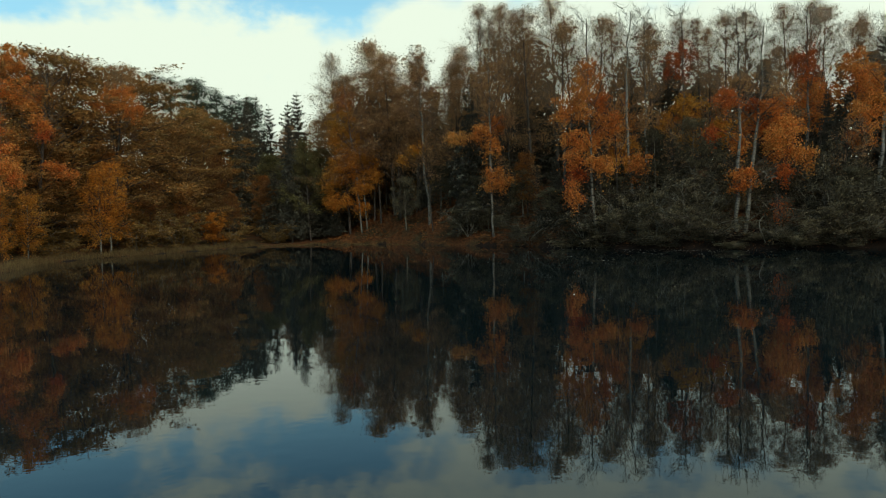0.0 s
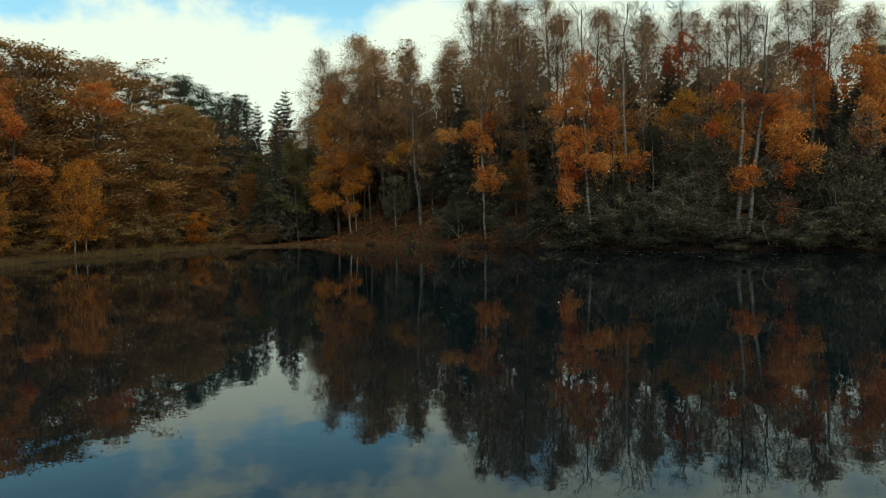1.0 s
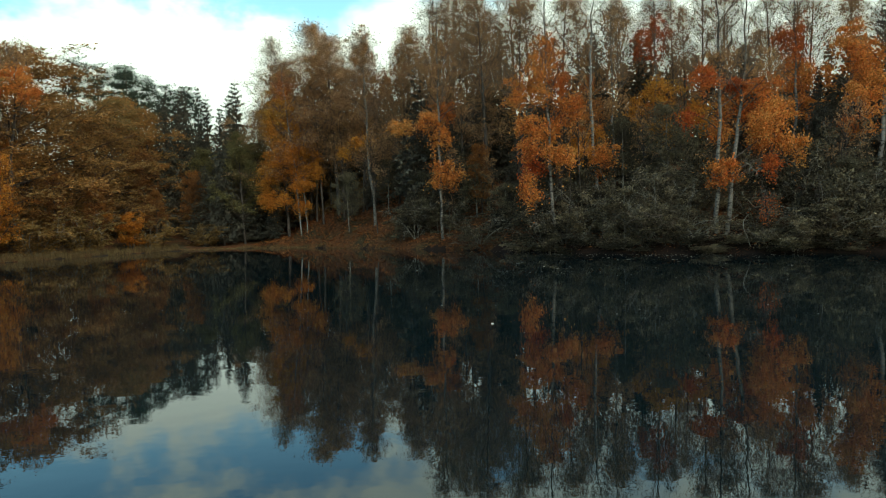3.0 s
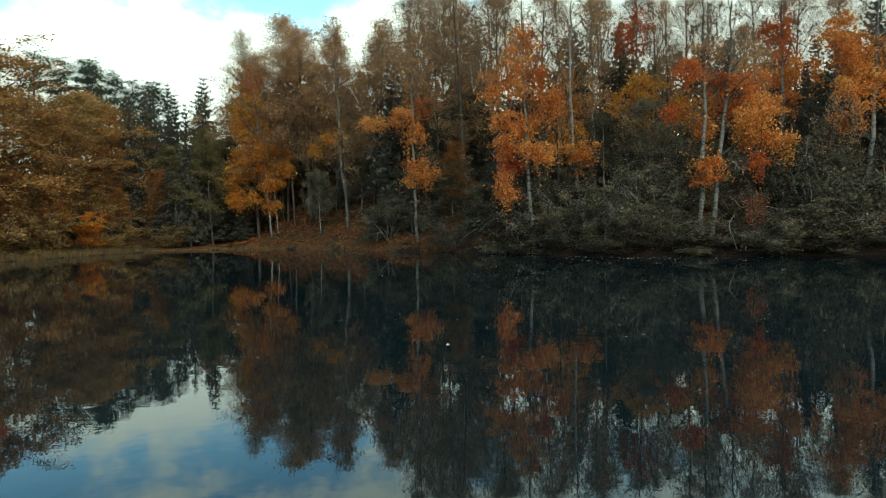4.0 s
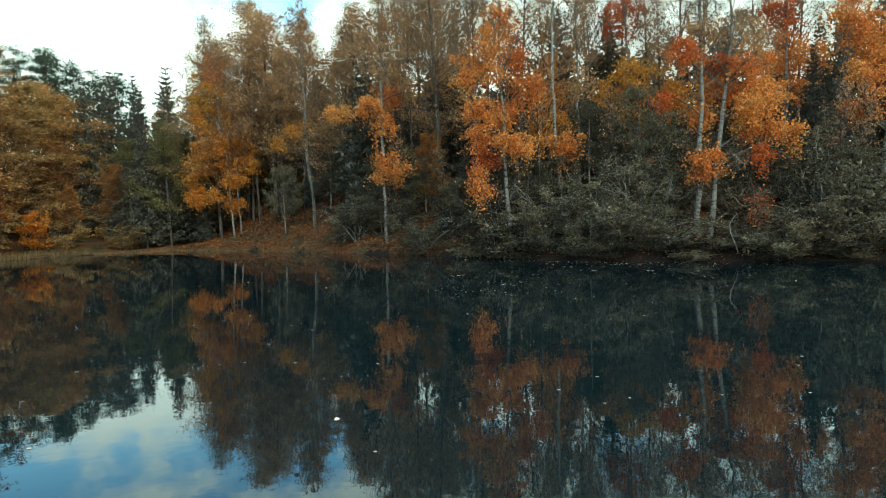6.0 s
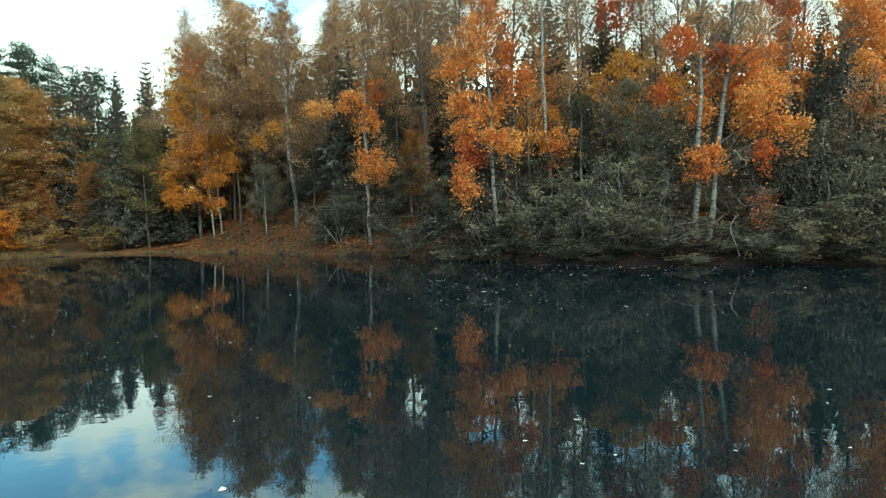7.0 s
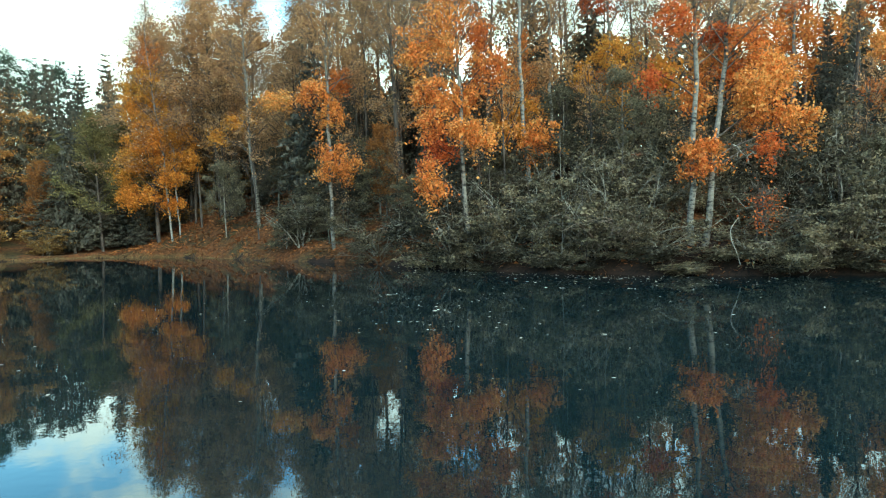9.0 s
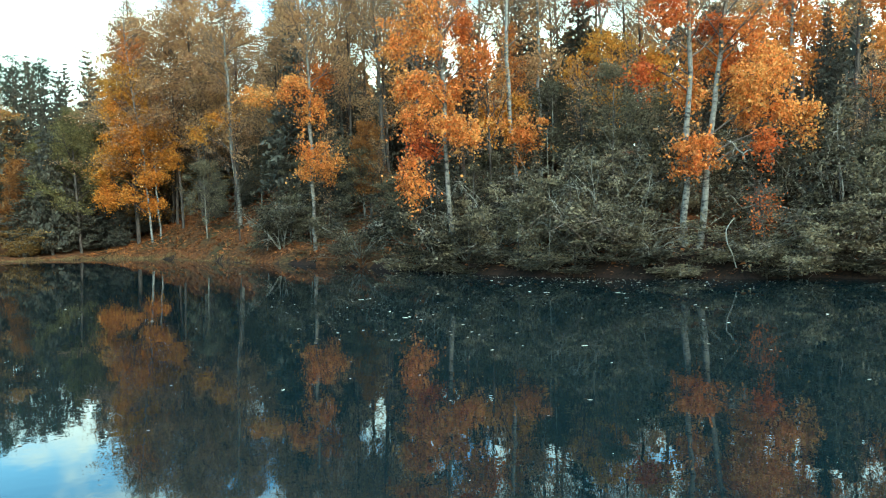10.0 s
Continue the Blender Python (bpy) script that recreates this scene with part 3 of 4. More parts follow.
# ---- the trees along the bank ----
clump_tree("aspen_tree", 20.95, 50.20, "grey aspen trunk with separate clumps of orange leaves", "aspen tree",
           [(0, 1.09), (0.06, 4.79), (0.17, 7.79), (0.16, 10.36), (0.15, 13.73), (0.11, 16.38)], 0.15,
           [
               (0.22, -0.5, 5.33, 1.23, 1.07, ORANGE),
               (0.33, 0.3, 7.70, 0.78, 0.84, ORANGE),
               (-1.04, -0.8, 10.52, 0.97, 0.87, RED),
               (-1.61, 0.0, 8.50, 0.65, 0.52, RED),
               (-0.71, 0.6, 8.82, 0.97, 0.84, GOLD),
               (1.34, 0.5, 10.49, 0.91, 0.65, RED),
               (0.05, 0.0, 11.96, 1.29, 1.13, TAN),
               (0.87, 0.8, 9.27, 0.78, 0.78, ORANGE),
           ], ASPEN_BARK, 101, "tall trees on the bank")
clump_tree("aspen_tree", 21.40, 49.90, "leaning pale aspen with heavy orange leaf clumps", "aspen tree",
           [(0, 1.09), (0.41, 4.54), (0.84, 7.88), (1.04, 9.44), (1.34, 12.76), (1.55, 15.78)], 0.15,
           [
               (2.12, 0.0, 9.80, 1.33, 1.06, ORANGE),
               (2.47, -0.6, 8.20, 1.59, 1.13, ORANGE),
               (4.13, -0.3, 6.79, 1.00, 0.80, ORANGE),
               (3.17, 0.4, 7.17, 1.13, 0.80, ORANGE),
               (2.65, -0.3, 5.64, 0.60, 0.73, RED),
               (1.58, 0.8, 8.95, 0.86, 0.80, ORANGE),
               (3.56, 0.9, 9.08, 0.93, 0.93, ORANGE),
               (2.70, 0.5, 11.53, 1.33, 1.16, TAN),
           ], ASPEN_BARK, 102, "tall trees on the bank")
clump_tree("birch_tree", 4.65, 65.00, "slender birch with a low ball of orange leaves", "birch tree",
           [(0, 0.99), (-0.12, 5.55), (-0.09, 9.65), (-0.11, 13.68), (-0.10, 16.99), (-0.11, 19.86)], 0.13,
           [
               (0.23, -0.4, 6.30, 1.40, 1.27, ORANGE),
               (-0.06, 0.2, 9.52, 1.02, 1.27, ORANGE),
               (-0.99, -0.4, 10.70, 1.10, 0.93, ORANGE),
               (-3.22, 0.0, 10.03, 1.10, 0.85, ORANGE),
               (0.06, 0.4, 13.68, 1.91, 1.78, TAN),
               (-1.07, 0.0, 15.34, 1.36, 1.44, TAN),
               (1.35, 0.5, 11.75, 0.93, 0.93, TAN),
               (0.38, 0.8, 11.60, 1.19, 1.02, ORANGE),
               (0.02, 0.5, 16.98, 1.53, 1.70, TAN),
           ], ASPEN_BARK, 103, "tall trees on the bank")
clump_tree("aspen_tree", 11.91, 54.80, "tall aspen thick with bright orange leaves", "aspen tree",
           [(0, 1.51), (-0.22, 4.08), (-0.34, 8.76), (-0.42, 11.81), (-0.43, 14.83), (-0.44, 17.84)], 0.13,
           [
               (-1.24, 0.0, 11.75, 1.67, 1.53, ORANGE),
               (-0.24, 0.5, 13.89, 1.25, 1.18, ORANGE),
               (1.20, 0.4, 9.82, 1.04, 1.18, ORANGE),
               (-1.38, -0.5, 8.67, 1.25, 1.18, ORANGE),
               (-1.96, 0.0, 7.08, 0.90, 0.83, ORANGE),
               (0.21, -0.6, 6.77, 1.67, 0.83, ORANGE),
               (-1.91, -0.7, 4.63, 0.97, 1.04, ORANGE),
               (-0.10, 0.9, 8.75, 1.18, 1.18, ORANGE),
               (-2.47, 0.2, 10.65, 0.76, 0.76, ORANGE),
               (0.48, 1.0, 11.80, 1.18, 1.18, ORANGE),
               (-1.36, 0.4, 6.05, 0.76, 0.63, RED),
           ], ASPEN_BARK, 104, "tall trees on the bank")
clump_tree("birch_tree", 15.69, 57.00, "pale leaning birch with a skirt of gold leaves", "birch tree",
           [(0, 1.17), (-0.52, 5.10), (-0.85, 10.07), (-0.90, 13.32), (-0.64, 16.16), (-0.38, 18.63)], 0.14,
           [
               (-1.44, -0.3, 7.68, 1.04, 1.04, GOLD),
               (0.02, -0.5, 6.75, 1.26, 1.41, ORANGE),
               (-0.40, 0.4, 8.24, 1.11, 0.74, GOLD),
               (-1.03, 0.5, 14.03, 1.11, 1.48, TAN),
           ], BIRCH_BARK, 105, "tall trees on the bank")
clump_tree("birch_tree", 16.90, 57.60, "thin white birch with sparse tawny leaves", "birch tree",
           [(0, 1.30), (-0.15, 3.85), (-0.22, 9.10), (-0.20, 12.84), (-0.22, 16.33), (-0.26, 18.48)], 0.10,
           [
               (-0.16, 0.0, 10.73, 1.13, 1.29, TAN),
               (-0.27, 0.4, 13.09, 1.13, 1.29, TAN),
               (-0.16, 0.0, 15.61, 1.13, 1.51, TAN),
           ], BIRCH_BARK, 106, "tall trees on the bank")
clump_tree("aspen_tree", 20.80, 60.50, "slim aspen on the slope with yellow-orange leaves", "aspen tree",
           [(0, 4.67), (-0.10, 6.10), (-0.05, 10.24), (-0.02, 13.23), (-0.10, 16.43), (-0.14, 19.49)], 0.12,
           [
               (0.25, -0.2, 11.91, 1.64, 1.15, GOLD),
               (-1.21, 0.3, 10.57, 0.90, 1.07, GOLD),
               (0.13, -0.4, 8.99, 1.48, 0.74, GOLD),
               (-0.10, 0.3, 15.89, 1.48, 1.80, RED),
               (0.56, 0.8, 10.82, 1.07, 0.82, ORANGE),
           ], ASPEN_BARK, 107, "tall trees on the bank")
clump_tree("aspen_tree", 28.67, 55.50, "aspen behind the bank with peach-orange crown", "aspen tree",
           [(0, 1.78), (0.04, 4.34), (0.12, 8.61), (0.16, 12.14), (0.17, 15.64), (0.17, 18.43)], 0.12,
           [
               (0.02, 0.2, 14.46, 1.20, 1.68, RED),
               (1.12, -0.2, 11.71, 1.36, 1.20, ORANGE),
               (0.20, 0.5, 12.32, 1.12, 1.36, ORANGE),
               (0.75, 0.2, 10.02, 0.96, 0.96, ORANGE),
           ], ASPEN_BARK, 108, "tall trees on the bank")
clump_tree("birch_tree", 30.93, 50.40, "stout pale birch with wide orange boughs", "birch tree",
           [(0, 1.78), (0.22, 3.71), (0.51, 6.02), (0.79, 9.43), (0.97, 12.84), (1.09, 15.94)], 0.17,
           [
               (-1.00, 0.0, 12.66, 1.64, 1.57, ORANGE),
               (0.61, 0.6, 11.72, 1.35, 1.50, ORANGE),
               (-0.83, -0.5, 9.45, 1.20, 1.20, ORANGE),
               (-1.58, -0.7, 7.76, 1.05, 0.67, ORANGE),
               (0.13, 0.3, 10.41, 1.42, 1.12, ORANGE),
               (2.11, 0.2, 10.32, 1.64, 1.64, ORANGE),
               (1.82, -0.3, 4.95, 1.12, 0.90, ORANGE),
               (1.50, -0.6, 2.73, 0.97, 1.27, ORANGE),
           ], BIRCH_BARK, 109, "tall trees on the bank")
clump_tree("birch_tree", -1.41, 73.60, "leaning birch on the leaf-strewn slope", "birch tree",
           [(0, 3.67), (-0.25, 6.15), (-0.50, 8.97), (-0.56, 11.72), (-0.62, 15.56), (-0.79, 19.37)], 0.15,
           [
               (-1.04, -0.3, 9.99, 1.09, 0.74, GOLD),
               (-2.76, -0.5, 9.01, 0.64, 0.69, GOLD),
               (-2.16, 0.3, 13.95, 1.98, 1.49, TAN),
               (0.91, 0.4, 15.54, 1.29, 1.39, TAN),
               (-1.39, 0.0, 17.00, 1.68, 1.68, TAN),
               (-0.98, 0.4, 19.37, 1.49, 1.68, TAN),
           ], ASPEN_BARK, 110, "tall trees on the bank")
clump_tree("birch_tree", -9.06, 78.60, "double-stemmed shoreline birch in golden leaf", "birch tree",
           [(0, 1.01), (-0.23, 4.24), (-0.66, 9.46), (-1.12, 13.60), (-1.41, 16.69), (-1.56, 18.23)], 0.09,
           [
               (-2.02, 0.0, 14.03, 1.85, 2.18, GOLD),
               (-2.77, -0.4, 11.82, 1.09, 1.09, AMBER),
               (-1.48, -0.3, 9.37, 2.18, 1.85, AMBER),
               (-2.88, 0.4, 7.63, 1.63, 1.42, AMBER),
               (0.73, 0.2, 9.53, 1.42, 1.42, GOLD),
               (1.65, 0.0, 7.75, 0.71, 1.31, GOLD),
               (-2.58, -0.4, 4.81, 1.63, 1.20, AMBER),
               (0.00, -0.5, 6.42, 1.36, 0.87, AMBER),
               (-0.23, 0.3, 4.44, 1.09, 0.98, AMBER),
               (-0.72, 0.6, 12.05, 1.63, 1.42, GOLD),
               (-3.67, 0.2, 5.88, 0.87, 1.09, GOLD),
               (-1.59, 0.2, 16.18, 1.31, 1.42, ORANGE),
           ], BIRCH_BARK, 111, "tall trees on the bank", density=1.1)
clump_tree("birch_tree", -8.54, 78.90, "thin birch stem beside the golden birch", "birch tree",
           [(0, 1.15), (-0.15, 5.28), (-0.31, 9.47), (-0.47, 13.63)], 0.07,
           [
               (0.10, 0.3, 7.89, 1.31, 1.31, GOLD),
               (-0.16, 0.5, 10.77, 1.20, 1.31, ORANGE),
               (-0.39, 0.4, 13.11, 1.09, 1.20, ORANGE),
           ], BIRCH_BARK, 112, "tall trees on the bank", density=0.6)
clump_tree("oak_tree", -31.56, 47.50, "oak with orange boughs reaching over the shore", "oak tree",
           [(0, 2.05), (0.28, 5.56), (0.59, 8.96), (0.96, 12.34)], 0.20,
           [
               (2.18, -0.5, 8.24, 0.83, 0.55, ORANGE),
               (2.88, -0.8, 7.02, 1.01, 0.55, ORANGE),
               (3.37, -0.9, 6.17, 0.55, 0.55, ORANGE),
               (1.37, -0.3, 7.24, 1.01, 0.83, ORANGE),
               (1.55, -0.6, 5.72, 0.83, 0.32, ORANGE),
               (0.82, 0.2, 9.71, 1.38, 1.19, ORANGE),
           ], DARK_BARK, 131, "oaks over the reedy shore")
clump_tree("oak_tree", -34.55, 60.00, "dark oak with scattered orange boughs", "oak tree",
           [(0, 1.66), (0.48, 6.17), (0.97, 10.94), (1.44, 15.68)], 0.20,
           [
               (2.35, -1.2, 7.94, 1.11, 0.56, ORANGE),
               (3.42, -1.4, 7.15, 0.89, 0.39, ORANGE),
               (1.37, -1.5, 11.41, 0.89, 0.89, ORANGE),
               (1.90, -1.6, 10.44, 0.56, 0.33, RED),
               (-0.54, -1.0, 14.30, 2.01, 1.23, ORANGE),
               (-1.36, -0.5, 16.93, 1.45, 1.23, ORANGE),
               (0.59, -1.2, 13.09, 0.78, 0.56, ORANGE),
           ], DARK_BARK, 132, "oaks over the reedy shore")
clump_tree("oak_tree", -31.76, 68.00, "tall oak with an orange crown", "oak tree",
           [(0, 1.29), (0.36, 6.45), (0.77, 11.86), (1.12, 17.23)], 0.20,
           [
               (1.72, -1.5, 14.80, 1.81, 1.33, ORANGE),
               (3.03, -1.5, 13.69, 0.97, 0.72, ORANGE),
               (-0.19, -1.0, 14.58, 1.45, 1.09, ORANGE),
               (1.28, 0.0, 17.23, 1.57, 1.21, TAN),
           ], DARK_BARK, 133, "oaks over the reedy shore")
clump_tree("rowan_sapling", 23.01, 47.60, "red-leaved sapling under the aspens", "sapling",
           [(0, 0.84), (-0.12, 1.72), (-0.20, 2.89), (-0.26, 3.62)], 0.04,
           [
               (-0.17, 0.0, 3.21, 0.84, 0.71, RED),
               (-0.54, -0.2, 2.31, 0.35, 0.45, RED),
               (0.25, 0.1, 2.88, 0.39, 0.51, RED),
           ], DARK_BARK, 134, "tall trees on the bank", density=0.3, leaf_size=0.085)

# ---- forest behind ----
rng = np.random.default_rng(7)
tan_birches = [leafy("birch_tree", 11 + i, 20.0, 0.11, 0.22, 3.4, 1.1, 0.35, 38, 2, 19500, 0.125, TAN, DARK_BARK,
                     "tall birch with fine tawny-brown autumn foliage", "birch tree", sag=0.35, scatter=0.28, uneven=4.0, twig=TWIG_BARK) for i in range(2)]
bare_birches = [leafy("birch_tree", 21 + i, 21.0, 0.15, 0.45, 3.0, 1.3, 0.5, 30, 4, 7800, 0.11, TAN, DARK_BARK,
                      "nearly bare tall birch with a few tan leaves", "birch tree", sag=0.25, scatter=0.26, uneven=4.0, twig=TWIG_BARK) for i in range(3)]
oaks = [leafy("oak_tree", 31 + i, 17.0, 0.24, 0.07, 5.6, 0.38, 0.25, 44, 1, 26000, 0.185, OAK_BROWN if i == 1 else OLIVE, DARK_BARK,
              "broad oak turning from olive green to rust", "oak tree", scatter=0.34, sub=6, level=0.42, uneven=0.9) for i in range(3)]
green_birches = [leafy("birch_tree", 41, 16.0, 0.14, 0.2, 3.2, 0.9, 0.3, 30, 1, 19000, 0.15, GREEN, DARK_BARK,
                       "birch still in dull yellow-green leaf", "birch tree", sag=0.4, scatter=0.22)]
rust_trees = [leafy("alder_tree", 45 + i, 13.0, 0.13, 0.15, 3.0, 0.7, 0.3, 28, 2, 11000, 0.2, RUST, DARK_BARK,
                    "alder with thinning rust-brown leaves", "alder tree", sag=0.2, scatter=0.25) for i in range(2)]
orange_trees = [leafy("aspen_tree", 51, 18.0, 0.15, 0.3, 3.0, 0.9, 0.3, 28, 2, 11000, 0.18, ORANGE, ASPEN_BARK,
                      "aspen in full orange autumn leaf", "aspen tree", sag=0.3, scatter=0.24)]
spruces = [spruce("spruce_tree", 61 + i, 17.0, 3.6, "dark green spruce with drooping boughs", NEEDLE, DARK_BARK) for i in range(3)]
pines = [pine_tree("pine_tree", 71 + i, 19.0, "tall pine with blue-green tufted crown") for i in range(2)]
used = set()
OAK_WIDTH = 1.35


def pick(kinds, x, y):
    """One of the grown plants, those not yet standing anywhere first, and a turn that depends on the place alone."""
    r = np.random.default_rng(abs(int(x * 97)) * 7919 + abs(int(y * 89)))
    fresh = [k for k in kinds if k.name not in used]
    return (fresh[0] if fresh else kinds[int(r.integers(0, len(kinds)))]), r.uniform(0, 6.28)


def stand(kinds, x, y, top, wide=1.0, group="trees of the forest"):
    """One tree of that kind at (x, y), its tip at the height top."""
    ob, t = pick(kinds, x, y)
    full = max((c.bound_box[k][2] for c in ob.children for k in range(8)))
    s = 1.06 * (top - height(x, y)) / full
    if ob.name not in used:
        used.add(ob.name)
        return first_at(ob, x, y, s, t, wide, group)
    return place(ob, x, y, s, t, wide, group)


# far end of the lake
stand(tan_birches, -8.7, 83, 23.0, wide=1.5)
stand(tan_birches, -2.5, 79, 20, wide=1.3)
stand(tan_birches, -5.8, 82, 21, wide=1.5)
stand(tan_birches, -11.8, 86, 21.5, wide=1.3)
stand(tan_birches, -10.6, 80.0, 21.6, wide=1.3)
stand(tan_birches, 0.8, 78, 21.5, wide=1.3)
stand(bare_birches, -13.0, 88, 22.5)
stand(spruces, -26.6, 97.6, 19.4)
stand(spruces, -29.1, 112, 21.8)
stand(spruces, -17.2, 80, 13.8, wide=0.8)
stand(green_birches, -15.2, 80.5, 11.5, wide=1.3)
stand(spruces, -18.6, 92, 17.8)
stand(green_birches, -14.4, 83, 15, wide=1.5)
stand(green_birches, -18.5, 88, 14.5, wide=1.5)
stand(green_birches, -13.2, 85.5, 13.0, wide=1.3)
stand(green_birches, -21.5, 90, 15, wide=1.5)
stand(pines, -37.4, 98, 22.3)
stand(pines, -35.7, 102.5, 22.5)
stand(pines, -31.5, 99, 19.5)
stand(spruces, -25.2, 87, 15.5)
stand(rust_trees, -26.5, 84, 10.5)
stand(rust_trees, -20.4, 82.5, 7.5)
stand(oaks, -30.5, 86, 16, wide=OAK_WIDTH)
stand(oaks, -31.5, 90, 16.8, wide=1.3)
stand(oaks, -27.5, 88, 15.0, wide=1.2)
stand(oaks, -34.5, 75.5, 21.5, wide=OAK_WIDTH)
stand(oaks, -36.6, 65.5, 21.0, wide=OAK_WIDTH)
stand(oaks, -38, 56, 16, wide=OAK_WIDTH)
stand(oaks, -39, 48, 14.5, wide=OAK_WIDTH)
stand(oaks, -43, 64, 21, wide=OAK_WIDTH)
stand(oaks, -44, 74, 19, wide=OAK_WIDTH)
stand(oaks, -38, 86, 19, wide=OAK_WIDTH)
for x, y, top in [(-47, 54, 15.5), (-44.5, 69, 22), (-42, 80, 19.5), (-41, 69, 17.5), (-45, 46, 14)]:
    stand(oaks, x, y, top, wide=1.5)
stand(rust_trees, -29.5, 71, 10)
stand(rust_trees, -26.8, 71.5, 7.6, wide=1.3)
stand(rust_trees, -27.2, 75, 9.5)
stand(rust_trees, -24, 80, 11)
stand(rust_trees, -21.5, 84, 11)
stand(rust_trees, -34, 57.5, 8)
stand(tan_birches, -16.5, 93, 18.0, wide=1.4)
stand(tan_birches, -20.5, 96, 17.5, wide=1.4)
stand(spruces, -23.5, 97, 17.0)
stand(spruces, -25.3, 92, 15.5)
for x, y, top in [(-33.5, 97, 20.6), (-30, 101, 19.8), (-39, 95, 22), (-27.8, 103, 19)]:
    stand(pines, x, y, top, wide=1.2)
for x, y, top in [(-25, 99.5, 17.5), (-24, 94, 15.5), (-22, 101, 17)]:
    stand(spruces, x, y, top, wide=1.2)
# the wooded hill
for x, y, top in [(-5.4, 79.6, 19), (1.5, 75, 23.5), (4.5, 79, 24.5), (6.2, 78, 24.5), (7.5, 76, 23), (9, 69.7, 23), (12, 72, 24.5), (11, 63, 19.5), (14.5, 66, 21.5), (17.5, 70, 23), (18.5, 62, 20.5),
                  (22.5, 67, 22), (24, 59, 19.5), (27, 63, 21.5), (29.5, 57, 20), (32, 60, 20.5), (35.5, 56, 20), (38, 50, 18), (42, 54, 20), (6.2, 72, 22), (13, 69, 21.5), (20, 65, 21.5), (30.5, 62, 21), (24.2, 66, 21.5), (33.7, 58, 19.5), (36.2, 61, 20.5), (26, 68, 22), (8.9, 75, 23)]:
    stand(bare_birches if x > 7 or rng.uniform() < 0.5 else tan_birches, x, y, top + rng.uniform(-1, 1) - (1.6 if x > 15 else 0), wide=1.2)
for x, y, top in [(3, 71, 15), (6, 82, 19), (-0.5, 86, 17), (10, 80, 17), (15.5, 75, 17), (20.5, 76, 16), (25, 70, 15), 
                  (30, 66, 15), (29, 53, 13), (33, 52, 14), (35, 62, 15), (40, 60, 18), (-6, 90, 17), (-12, 95, 16), (5.5, 69.5, 11), (36, 47.5, 14)]:
    stand(spruces, x, y, top, wide=1.15)
for x, y, top in [(16, 61, 13), (27, 57, 14), (33, 48.5, 15), (8, 66, 11)]:
    stand(orange_trees if x > 10 else rust_trees, x, y, top)
for x, y, top in [(-36, 61.5, 12), (-34, 69.5, 12), (-37.5, 52.5, 12), (-36.5, 46, 11), (-29.5, 79, 14), (-34, 91, 18)]:
    stand(oaks, x, y, top, wide=1.2)
for i in range(18):
    x = -8 + 50 * (i + rng.uniform(0, 1)) / 18
    y = float(np.interp(x, RING[40:105, 0], RING[40:105, 1])) + rng.uniform(7, 16)
    stand(spruces, x, y, height(x, y) + rng.uniform(3, 6.5), wide=1.6)
for i in range(22):
    x = -44 + 96 * (i + rng.uniform(0, 1)) / 22
    y = (104 if x < -20 else 90 - 0.45 * max(x, 0)) + rng.uniform(-4, 6)
    stand(spruces if rng.uniform() < 0.65 else tan_birches, x, y, (13.5 if x < -18 else 17 if x < -5 else 17) + rng.uniform(-2, 2), wide=1.4)

stand(tan_birches, 9.3, 73, 22.5, wide=1.2)
stand(spruces, 11.2, 77, 19.5)
stand(spruces, 20.8, 64, 15.5, wide=1.4)
stand(spruces, 17.4, 66.5, 16.0, wide=1.4)


def far_woods(name, seed, count, size, mat, label, low, tall, wide):
    """The depth of the forest: many rough crowns standing close together, as one mass."""
    r = np.random.default_rng(seed)
    pts = []
    for i in range(count):
        x = r.uniform(-75, 75)
        y = (112 if x < -18 else 96 - 0.45 * max(x, 0)) + r.uniform(-4, 26)
        if x < -36:
            y = r.uniform(40, 130)
            x = r.uniform(-62, -44)
        h = (r.uniform(low, tall) if x > -12 else r.uniform(low, tall) * 0.62) - height(x, y)
        n = 520
        f = r.uniform(0, 1, n) ** 0.8
        a, q = r.uniform(0, 6.28, n), (1 - f ** 1.5) ** 0.75 * r.uniform(0.4, 1.0, n) * wide + 0.1
        pts.append(np.column_stack([x + q * np.cos(a), y + q * np.sin(a), height(x, y) + f * h]))
    me = leaves_mesh(name, r, np.concatenate(pts), size, mat, 0.6, 0.6)
    return tagged(new(name, me), label, "woods", kind="stuff")


far_woods("far_spruce_woods", 5, 120, 0.95, NEEDLE, "dense dark spruce woods closing the view behind", 15, 19.5, 3.2)
far_woods("far_autumn_woods", 6, 110, 0.6, RUST, "distant bare and rust-brown woods over the hill", 18, 22, 3.0)


poles = [leafy("birch_sapling", 58 + i, 8.5, 0.055, 0.35, 1.4, 1.0, 0.4, 16, 1, 900, 0.13, TAN, DARK_BARK,
               "thin dark sapling with a few tan leaves", "sapling", sub=4, sag=0.1, scatter=0.12, lean=0.06) for i in range(3)]
for k in range(14):
    x = -6 + 40 * (k + rng.uniform(0, 1)) / 14
    y = float(np.interp(x, RING[40:105, 0], RING[40:105, 1])) + rng.uniform(2.5, 7)
    stand(poles, x, y, height(x, y) + rng.uniform(5, 9.5), group="saplings among the shrubs")
alders = [leafy("alder_tree", 48 + i, 8.5, 0.09, 0.18, 2.4, 0.7, 0.2, 24, 1, 10000, 0.14, ALDER, GREY_BARK,
                "grey-green alder with pale stems and dull leaves", "alder tree", sag=0.15, scatter=0.2) for i in range(2)]
